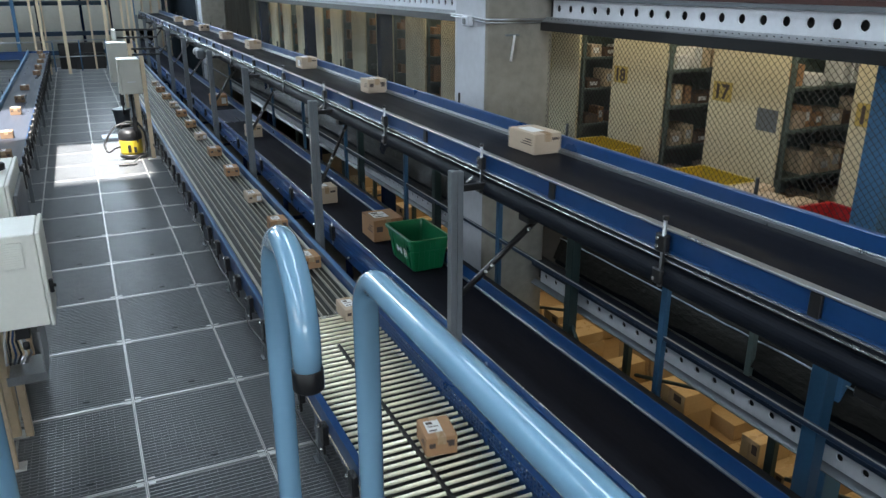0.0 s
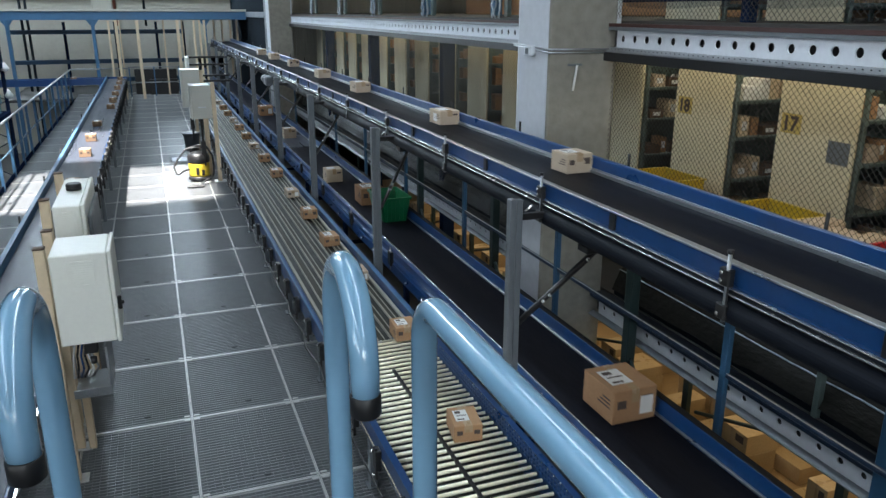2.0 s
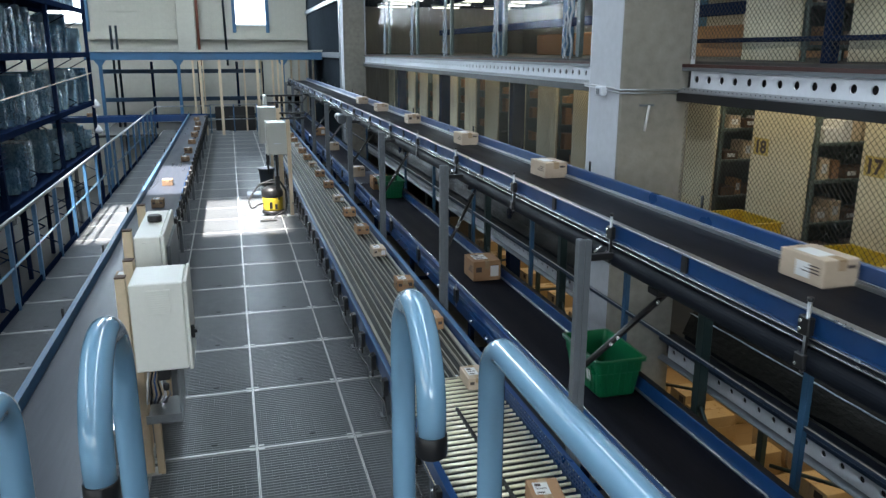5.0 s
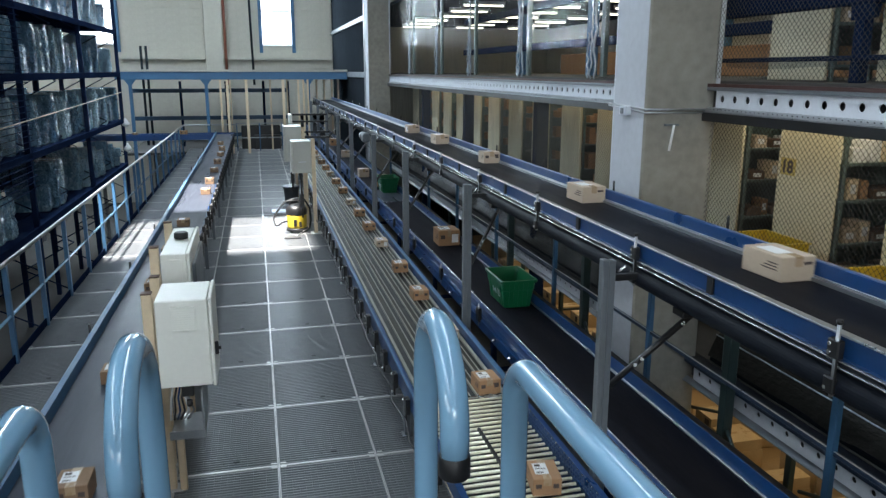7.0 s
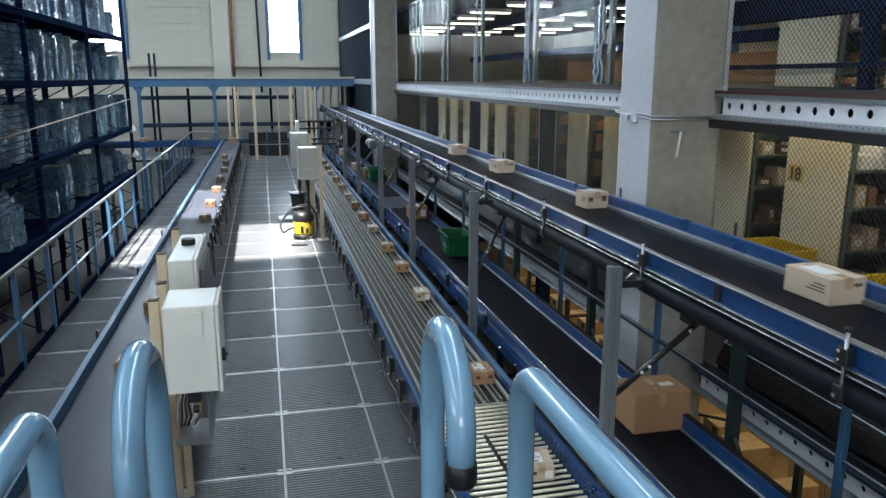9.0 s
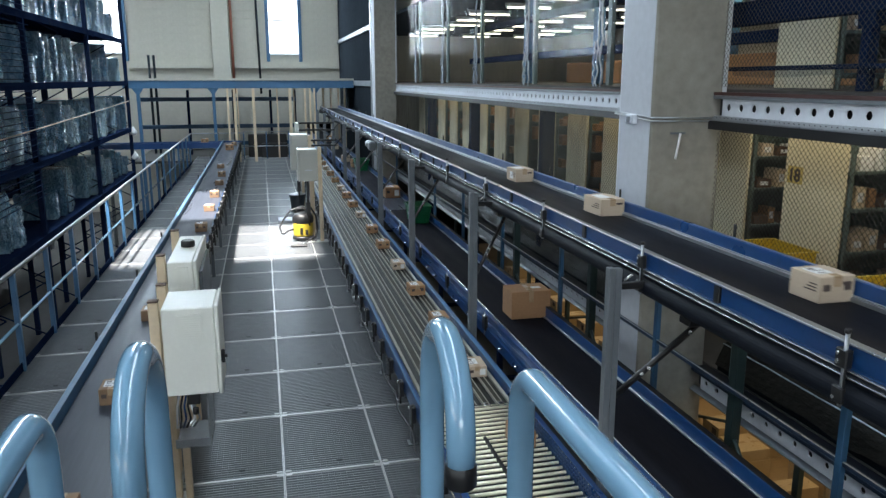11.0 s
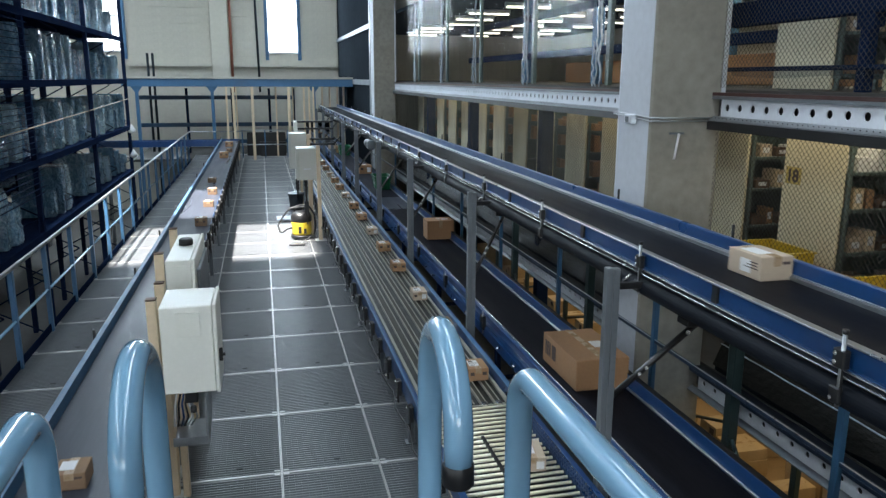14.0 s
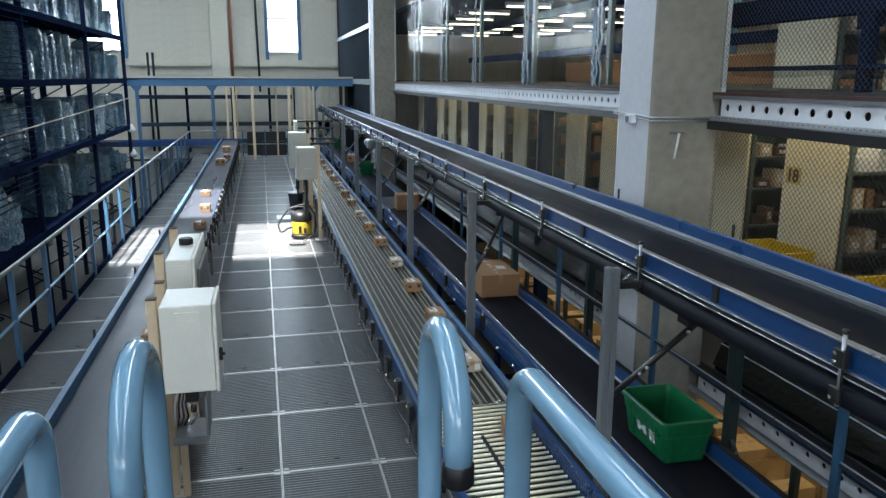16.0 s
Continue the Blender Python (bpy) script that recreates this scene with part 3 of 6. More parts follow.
def upper_conveyor():
    c = thing("belt_conveyor", "raised black belt conveyor with blue side rails", "conveyor", "belt conveyors", (2.55, 0, 0))
    y0, y1 = -27.0, 30.5
    o = -2.55

    def P(name, s, m, label="", up=None):
        s.v = [(x + o, y, z) for x, y, z in s.v]
        return part(name, s, m, up or c, label)
    P("belt", Shape().box(2.24, y0, 1.885, 2.885, y1, 1.913), "belt", "worn black belt")
    P("bed", Shape().box(2.33, y0 + 0.1, 1.74, 2.86, y1 - 0.1, 1.88), "cover")
    P("far_rail", Shape().prism([(1.80, 2.905), (1.80, 2.945), (2.018, 2.945), (2.024, 2.937), (2.024, 2.912), (2.018, 2.905)][::-1], 1, y0, y1), "rail_blue")
    P("rail_foot", Shape().box(2.875, y0, 1.914, 2.904, y1, 1.935), "steel")
    P("near_rail", Shape().prism([(2.010, 2.205), (2.010, 2.215), (1.912, 2.215), (1.912, 2.19), (1.918, 2.19), (1.918, 2.205)], 1, y0, y1), "rail_blue")
    P("edge_strip", Shape().cbox(2.180, y0, 2.010, 2.222, y1, 2.021, 0.003).cbox(2.892, y0, 1.936, 2.904, y1, 1.944, 0.002), "steel", "bright steel edge strip")
    rl = Shape().cbox(2.178, y0, 1.903, 2.205, y1, 1.910, 0.002).cbox(2.172, y0, 1.878, 2.2, y1, 1.886, 0.002)
    P("profile_rail", rl, "bright", "grooved aluminium profile")
    P("groove", Shape().box(2.186, y0, 1.8865, 2.2, y1, 1.9025), "cover")
    cov = Shape()
    prof = [(1.868, 2.20), (1.868, 2.172)] + [(1.803 + 0.066 * math.cos(a), 2.235 - 0.07 * math.sin(a)) for a in [0.25 + 0.2 * i for i in range(13)]] + [(1.715, 2.28), (1.75, 2.32)]
    cov.prism(prof, 1, y0, y1)
    P("side_cover", cov, "cover", "dark rounded side cover")
    y = 2.37 - 1.66 * 12
    while y < y1 - 0.3:
        b = P("clamp", Shape().cbox(2.155, y - 0.03, 1.915, 2.19, y + 0.035, 1.995, 0.006).cbox(2.15, y - 0.03, 1.77, 2.175, y + 0.03, 1.84, 0.006).cbox(2.16, y - 0.022, 1.83, 2.172, y - 0.002, 1.92, 0.002), "black", "black clamp on a steel stud")
        P("stud", Shape().rod((2.165, y - 0.012, 1.76), (2.165, y - 0.012, 2.062), 0.009, 8), "steel", "", b)
        P("knob", Shape().rod((2.165, y - 0.012, 2.062), (2.165, y - 0.012, 2.08), 0.013, 8), "black", "", b)
        for z in (1.975, 1.94, 1.79):
            P("bolt", Shape().rod((2.156, y + 0.015, z), (2.149, y + 0.015, z), 0.009, 8), "bright", "", b)
        P("splice", Shape().cbox(2.188, y - 0.78, 1.913, 2.204, y - 0.73, 2.006, 0.003), "black")
        P("stud_far", Shape().rod((2.96, y + 0.25, 1.98), (2.96, y + 0.25, 2.10), 0.010, 8), "black")
        y += 1.66
    # drive head at the far end
    P("end_roller", Shape().rod((2.24, y1, 1.83), (2.89, y1, 1.83), 0.08, 16), "bright")
    P("motor", Shape().cbox(2.05, 15.2, 1.62, 2.2, 15.5, 1.80, 0.03).rod((2.12, 15.5, 1.72), (2.12, 15.8, 1.72), 0.075, 16), "grey_post", "grey drive motor below the belt")


def conveyor_post(y, lean):
    p = thing("conveyor_post", "grey square steel post carrying the raised conveyor", "post", "conveyor posts", (1.985, y, 0))
    part("post", Shape().cbox(-0.045, -0.03, -0.05, -0.005, 0.03, 1.935, 0.004).cbox(-0.004, -0.024, -0.05, 0.04, 0.024, 1.93, 0.004), "grey_post", p)
    part("base_plate", Shape().cbox(-0.08, -0.08, -0.05, 0.08, 0.08, -0.035, 0.003), "grey_post", p)
    part("arm", Shape().cbox(0.04, -0.02, 1.80, 0.24, 0.02, 1.84, 0.004), "black", p)
    part("bolt", Shape().rod((0.05, -0.03, 1.86), (0.09, -0.05, 1.9), 0.009, 8), "bright", p)
    e = Vector((0.54, lean, 1.60))
    a = Vector((0.04, 0.0, 1.12))
    b = part("brace", Shape().pipe([a, e], 0.02, 4), "black", p, "slotted diagonal brace")
    for k in (0.3, 0.38, 0.85):
        q = a.lerp(e, k)
        part("brace_bolt", Shape().rod((q.x - 0.01, q.y - 0.035, q.z + 0.01), (q.x, q.y - 0.015, q.z), 0.012, 8), "bright", b)
    part("brace_foot", Shape().cbox(0.42, lean - 0.06, 1.58, 0.60, lean + 0.06, 1.625, 0.006), "black", p)


def lower_conveyor():
    c = thing("belt_conveyor", "low wide black belt conveyor with blue side rails", "conveyor", "belt conveyors", (2.46, 0, 0))
    Z, y0, y1, yk = BELT_Z, -27.0, 49.5, 14.0

    def P(name, s, m, label="", up=None):
        s.v = [(x - 2.46, y, z) for x, y, z in s.v]
        return part(name, s, m, up or c, label)
    P("belt", Shape().box(2.195, y0, Z - 0.03, 2.742, yk, Z), "belt_low", "black belt with dusty streaks")
    # lighter grey on this section stands in for the sheen past the kink
    P("transfer_belt", Shape().box(2.195, yk + 0.03, Z - 0.03, 2.742, yk + 1.5, Z + 0.004), "belt_grey", "smooth transfer belt, coloured grey for its sheen")
    P("far_belt", Shape().box(2.195, yk + 1.53, Z - 0.03, 2.742, y1, Z + 0.004), "belt_low", "black belt of the next section")
    P("transfer_roller", Shape().rod((2.2, yk + 0.015, Z - 0.012), (2.74, yk + 0.015, Z - 0.012), 0.012, 10), "bright")
    P("far_rail", Shape().prism([(Z - 0.10, 2.762), (Z - 0.10, 2.80), (Z + 0.112, 2.80), (Z + 0.118, 2.795), (Z + 0.118, 2.767), (Z + 0.112, 2.762)][::-1], 1, y0, y1), "rail_blue")
    P("rail_foot", Shape().cbox(2.745, y0, Z + 0.001, 2.761, y1, Z + 0.016, 0.002), "steel", "worn steel foot strip")
    P("rail_cap", Shape().cbox(2.758, y0, Z + 0.1185, 2.806, y1, Z + 0.124, 0.002), "cover")
    P("near_rail", Shape().prism([(Z + 0.075, 2.185), (Z + 0.075, 2.135), (Z + 0.065, 2.135), (Z + 0.065, 2.17), (Z - 0.03, 2.17), (Z - 0.03, 2.135), (Z - 0.04, 2.135), (Z - 0.04, 2.185)], 1, y0, y1), "rail_blue")
    P("rail_lip", Shape().cbox(2.178, y0, Z + 0.0755, 2.188, y1, Z + 0.080, 0.001), "bright")
    P("under_rail", Shape().prism([(Z - 0.16, 2.12), (Z - 0.16, 2.16), (Z - 0.152, 2.16), (Z - 0.152, 2.13), (Z - 0.068, 2.13), (Z - 0.068, 2.16), (Z - 0.06, 2.16), (Z - 0.06, 2.12)][::-1], 1, y0, y1), "rail_blue")
    P("bed", Shape().box(2.2, y0, Z - 0.14, 2.735, y1, Z - 0.035), "cover")
    for i in range(17):
        y = -8.6 + 2.55 * i
        for x in (2.12, 2.74):
            P("leg", Shape().cbox(x, y - 0.03, -0.05, x + 0.05, y + 0.03, Z - 0.17, 0.004), "dark_blue")
        P("cross_tie", Shape().cbox(2.17, y - 0.02, 0.12, 2.74, y + 0.02, 0.16, 0.004), "dark_blue")
    for i in range(16):
        y = 2.15 + 1.66 * i
        k = P("clamp", Shape().cbox(2.10, y - 0.05, Z - 0.09, 2.134, y + 0.05, Z + 0.06, 0.006), "black", "black rail clamp")
        P("clamp_stud", Shape().rod((2.115, y, Z - 0.14), (2.115, y, Z + 0.1), 0.009, 8), "steel", "", k)
        P("roller_nut", Shape().rod((2.085, y + 0.62, Z - 0.10), (2.12, y + 0.62, Z - 0.10), 0.012, 8), "bright")
        P("roller_nut", Shape().rod((2.085, y + 1.10, Z - 0.10), (2.12, y + 1.10, Z - 0.10), 0.012, 8), "bright")


def strip_conveyor():
    c = thing("strip_conveyor", "narrow conveyor with pale strips and blue frame beside the walkway", "conveyor")
    Z = 0.47
    y0, y1 = 5.45, 35.6
    part("bed", Shape().box(1.14, y0, Z - 0.06, 1.86, y1, Z - 0.025), "strip_bed", c)
    for x, w in ((1.155, 0.03), (1.245, 0.075), (1.375, 0.05), (1.50, 0.06), (1.615, 0.05), (1.73, 0.05), (1.83, 0.03)):
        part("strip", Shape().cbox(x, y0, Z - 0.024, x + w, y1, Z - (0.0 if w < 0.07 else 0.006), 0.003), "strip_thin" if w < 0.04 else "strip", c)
        if w > 0.04:
            for e in (x - 0.001, x + w - 0.008):
                part("strip_edge", Shape().box(e, y0, Z - 0.022, e + 0.009, y1, Z + 0.002), "strip_thin", c)
    for x, top in ((1.09, 0.02), (1.875, 0.075)):
        s = Shape().prism([(Z - 0.13, x), (Z - 0.13, x + 0.045), (Z - 0.122, x + 0.045), (Z - 0.122, x + 0.012), (Z + top - 0.008, x + 0.012), (Z + top - 0.008, x + 0.045), (Z + top, x + 0.045), (Z + top, x)], 1, -17, y1)
        part("side_rail", s, "rail_blue", c)
    part("edge_strip", Shape().cbox(1.865, y0, Z + 0.076, 1.905, y1, Z + 0.083, 0.002).cbox(1.092, y0, Z + 0.021, 1.11, y1, Z + 0.026, 0.002), "beam_blue", c)
    # near part with rollers
    roll = Shape().rod((1.12, 0, Z - 0.026), (1.86, 0, Z - 0.018), 0.0126, 12).mesh("roller", "roller")
    y = y0 - 0.045
    while y > 1.2:
        part("roller", roll, None, c).location = (0, y, 0)
        y -= 0.068
    part("roller_bed", Shape().box(1.13, -17, Z - 0.10, 1.86, 1.2, Z - 0.001).box(1.13, 1.2, Z - 0.14, 1.86, y0 - 0.02, Z - 0.11), "strip_bed", c)
    part("drive_chain", Shape().box(1.455, 1.2, Z - 0.02, 1.475, 4.9, Z + 0.003), "black", c)
    # perforated guard
    g = Shape()
    yy = 1.0
    while yy < y0 - 0.02:
        g.box(1.862, yy, Z + 0.002, 1.872, yy + 0.018, Z + 0.10)
        yy += 0.036
    for z in (0.002, 0.032, 0.062, 0.09):
        g.box(1.861, 1.0, Z + z, 1.873, y0, Z + z + 0.012)
    part("perforated_guard", g, "rail_blue", c, "blue perforated guard strip")
    tagged(part("guard_bolts", joined([Shape().rod((1.856, 1.0 + 0.072 * i, Z + 0.096), (1.861, 1.0 + 0.072 * i, Z + 0.096), 0.006, 6) for i in range(61)]), "bright", c), kind="stuff")
    part("transfer_rail", Shape().box(1.15, y0 - 0.012, Z - 0.03, 1.86, y0 - 0.002, Z - 0.004), "bright", c)
    for x in (1.62, 1.74):
        part("end_cap", Shape().cbox(x, y0 - 0.03, Z - 0.02, x + 0.045, y0 + 0.03, Z + 0.006, 0.006), "bright", c)
    # chain, brackets and legs on the walkway side
    ch = Shape()
    yy = 1.5
    while yy < 5.2:
        ch.box(1.082, yy, Z - 0.10, 1.088, yy + 0.02, Z - 0.085)
        yy += 0.034
    part("chain", ch, "rope", c, "pale chain links along the frame")
    y = 3.4
    while y < 34:
        s = Shape().cbox(1.05, y - 0.03, Z - 0.17, 1.088, y + 0.05, Z - 0.03, 0.006).rod((1.06, y, Z - 0.24), (1.06, y, Z - 0.02), 0.010, 6)
        part("bracket", s, "black", c, "black side bracket with cable")
        part("bracket_bolt", Shape().rod((1.03, y + 0.03, Z - 0.05), (1.05, y + 0.03, Z - 0.05), 0.012, 8), "bright", c)
        part("bracket_bolt", Shape().rod((1.03, y, Z - 0.2), (1.05, y, Z - 0.2), 0.012, 8), "bright", c)
        y += 0.55
    y = 1.0 - 1.61 * 11
    while y < 35:
        part("leg", Shape().cbox(1.085, y - 0.03, 0.003, 1.13, y + 0.03, Z - 0.13, 0.004).cbox(1.06, y - 0.05, 0.003, 1.15, y + 0.05, 0.012, 0.003), "grey_post", c)
        part("leg", Shape().cbox(1.85, y - 0.03, -0.05, 1.90, y + 0.03, Z - 0.13, 0.004), "grey_post", c)
        y += 1.61
    cable = [(1.02 + 0.015 * math.sin(i * 1.9), 2.0 + 0.25 * i, Z - 0.2 + 0.03 * math.sin(i * 2.3)) for i in range(60)]
    part("cable", Shape().pipe(cable, 0.006, 6), "black", c)


def joined(shapes):
    s = Shape()
    for o in shapes:
        s.add(o.v, o.f)
    return s


def left_conveyor():
    c = thing("belt_conveyor", "grey belt conveyor with thin blue rails beside the cabinets", "conveyor", "belt conveyors")
    Z = 0.80
    y0, y1 = -12.0, 28.6
    part("belt", Shape().box(-1.40, y0, Z - 0.03, -0.86, y1, Z), "belt_grey", c, "smooth grey belt")
    part("outer_rail", Shape().box(-1.425, y0, Z - 0.14, -1.412, y1, Z + 0.075).box(-1.44, y0, Z + 0.068, -1.412, y1, Z + 0.075), "beam_blue", c)
    part("edge_strip", Shape().cbox(-1.45, y0, Z + 0.076, -1.405, y1, Z + 0.083, 0.002), "beam_blue", c)
    part("inner_rail", Shape().box(-0.85, y0, Z - 0.14, -0.838, y1, Z + 0.02), "rail_blue", c)
    part("inner_profile", Shape().cbox(-0.835, y0, Z - 0.05, -0.81, y1, Z - 0.02, 0.003), "bright", c)
    part("bed", Shape().box(-1.40, y0, Z - 0.13, -0.86, y1, Z - 0.04), "cover", c)
    y = 6.2
    while y < 28:
        part("bracket", Shape().cbox(-0.84, y - 0.04, Z - 0.2, -0.79, y + 0.05, Z + 0.05, 0.008).rod((-0.80, y, Z - 0.25), (-0.80, y, Z + 0.07), 0.012, 6), "black", c)
        part("bracket_bolt", Shape().rod((-0.79, y + 0.02, Z), (-0.775, y + 0.02, Z), 0.016, 8), "bright", c)
        y += 0.62
    y = -10.0
    while y < 28:
        for x in (-1.41, -0.89):
            part("leg", Shape().cbox(x, y - 0.03, 0.003, x + 0.05, y + 0.03, Z - 0.13, 0.004), "grey_post", c)
        part("side_stop", Shape().rod((-1.46, y + 1.2, Z - 0.1), (-1.46, y + 1.2, Z + 0.14), 0.012, 8).cbox(-1.48, y + 1.17, Z - 0.04, -1.43, y + 1.23, Z + 0.03, 0.005), "black", c)
        y += 2.2
    d = thing("cross_conveyor", "grey cross conveyor feeding the walkway belt", "conveyor", "belt conveyors")
    part("belt", Shape().box(-20.5, 28.05, Z - 0.03, -1.43, 28.55, Z - 0.002), "belt_grey", d)
    part("rail", Shape().box(-20.5, 28.0, Z - 0.14, -1.46, 28.04, Z + 0.06).box(-20.5, 28.6, Z - 0.14, -0.8, 28.64, Z + 0.06), "rail_blue", d)
    for i in range(9):
        part("leg", Shape().cbox(-20 + 2.1 * i, 28.1, -2.75 if i < 8 else 0.0, -19.95 + 2.1 * i, 28.5, Z - 0.04, 0.004), "grey_post", d)


# ---- cabinets, posts and small things on the walkway ----
def cabinet_left(x0, x1, y0, y1, z0, z1, tray):
    c = thing("switch_cabinet", "pale grey enamelled switch cabinet on cream posts", "cabinet", "switch cabinets", (x0, y0, 0))

    def P(name, s, m, label=""):
        s.v = [(x - x0, y - y0, z) for x, y, z in s.v]
        return part(name, s, m, c, label)
    P("body", Shape().cbox(x0, y0, z0, x1 - 0.028, y1, z1, 0.008), "cabinet")
    P("door", Shape().cbox(x1 - 0.024, y0 - 0.006, z0 - 0.006, x1, y1 + 0.006, z1 + 0.006, 0.006), "cabinet")
    P("handle", Shape().cbox(x1, y0 + 0.03, z0 + 0.2, x1 + 0.025, y0 + 0.05, z0 + 0.29, 0.005).rod((x1, y0 + 0.04, z0 + 0.245), (x1 + 0.04, y0 + 0.04, z0 + 0.245), 0.012, 8), "black", "black swivel handle")
    w = x1 - x0
    gx0, gx1, gz0, gz1 = x0 + 0.27 * w, x0 + 0.70 * w, z0 + 0.66 * (z1 - z0), z0 + 0.93 * (z1 - z0)
    g = Shape().box(gx0, y0 - 0.014, gz0, gx1, y0 - 0.001, gz1)
    n = 11
    for k in range(n):
        z = gz0 + (gz1 - gz0) * (k + 0.5) / n
        g.box(gx0 + 0.008, y0 - 0.0175, z - 0.003, gx1 - 0.008, y0 - 0.014, z + 0.003)
    P("vent", g, "cabinet", "slatted vent cover")
    for yy in (y0 - 0.01, y1 - 0.04):
        P("post", Shape().cbox(x0 - 0.072, yy, 0.003, x0 - 0.008, yy + 0.06, z1 + 0.05, 0.005), "cream", "cream steel post")
        P("post_cap", Shape().cbox(x0 - 0.074, yy - 0.002, z1 + 0.051, x0 - 0.006, yy + 0.062, z1 + 0.062, 0.003), "card_dark")
        P("foot", Shape().cbox(x0 - 0.12, yy - 0.03, 0.003, x0 + 0.04, yy + 0.09, 0.012, 0.003), "grate_edge")
    P("rear_post", Shape().cbox(x0 + 0.02, y1 - 0.06, 0.003, x0 + 0.07, y1 - 0.01, z0 - 0.01, 0.004), "cream")
    if tray:
        t = Shape().cbox(x0 + 0.03, y0 + 0.0, 0.60, x1 - 0.10, y0 + 0.4, 0.612, 0.003).box(x0 + 0.03, y0, 0.612, x1 - 0.10, y0 + 0.012, 0.66).box(x1 - 0.112, y0 + 0.012, 0.612, x1 - 0.10, y0 + 0.4, z0 - 0.04)
        P("cable_tray", t, "steel", "galvanised cable tray")
        cols = ("paper", "black", "rail_blue", "black", "paper", "steel")
        for i, m in enumerate(cols):
            bx = x0 + 0.07 + 0.022 * i
            pts = [(bx, y0 + 0.10, z0 - 0.005), (bx - 0.02, y0 + 0.07, z0 - 0.10), (bx - 0.03 + 0.008 * i, y0 + 0.08, z0 - 0.2), (bx - 0.05, y0 + 0.2, 0.66), (bx - 0.04, y0 + 0.32, 0.62)]
            P("cable", Shape().pipe(bend(pts, 0.03, 4), 0.007, 6), m)
        P("terminal", Shape().cbox(x0 + 0.12, y0 + 0.05, z0 - 0.09, x0 + 0.2, y0 + 0.14, z0 - 0.002, 0.005).rod((x0 + 0.17, y0 + 0.04, z0 - 0.15), (x0 + 0.17, y0 + 0.04, z0 - 0.11), 0.02, 10), "black")
    else:
        P("beacon", Shape().lathe([(0.025, z1), (0.055, z1 + 0.005), (0.055, z1 + 0.045), (0.045, z1 + 0.055)], (x0 + x1) / 2, y0 + 0.55), "black", "black round cap")
        P("side_panel", Shape().cbox(x1 + 0.002, y0 + 0.1, z0 - 0.35, x1 + 0.03, y1 - 0.1, z1 - 0.1, 0.006), "grey_post")
    return c


def cabinet_right(x0, x1, y, z0, z1, post):
    c = thing("switch_cabinet", "pale switch cabinet on a cream post at the walkway", "cabinet", "switch cabinets", (x0, y, 0))

    def P(name, s, m, label=""):
        s.v = [(a - x0, b - y, d) for a, b, d in s.v]
        return part(name, s, m, c, label)
    P("body", Shape().cbox(x0, y, z0, x1, y + 0.45, z1, 0.01), "cabinet_shaded")
    P("door", Shape().cbox(x0 - 0.025, y - 0.005, z0 - 0.005, x0 - 0.002, y + 0.455, z1 + 0.005, 0.005), "cabinet_shaded")
    P("plate", Shape().box(x0 + 0.1, y - 0.006, z0 + 0.2, x1 - 0.1, y - 0.001, z0 + 0.215), "alu")
    P("post", Shape().cbox(x1 + 0.005, y - 0.01, 0.003, x1 + 0.075, y + 0.06, post, 0.006), "cream", "cream steel post")
    P("foot", Shape().cbox(x1 - 0.06, y - 0.09, 0.003, x1 + 0.15, y + 0.14, 0.014, 0.003), "grate_edge")
    P("rear_post", Shape().cbox(x0 + 0.22, y + 0.38, 0.003, x0 + 0.28, y + 0.44, z0 - 0.005, 0.006), "cream")
    P("conduit", Shape().rod((x0 + 0.14, y + 0.1, 0.3), (x0 + 0.14, y + 0.1, z0), 0.02, 8).cbox(x0 + 0.1, y + 0.08, 0.5, x0 + 0.18, y + 0.15, 0.75, 0.01), "black")


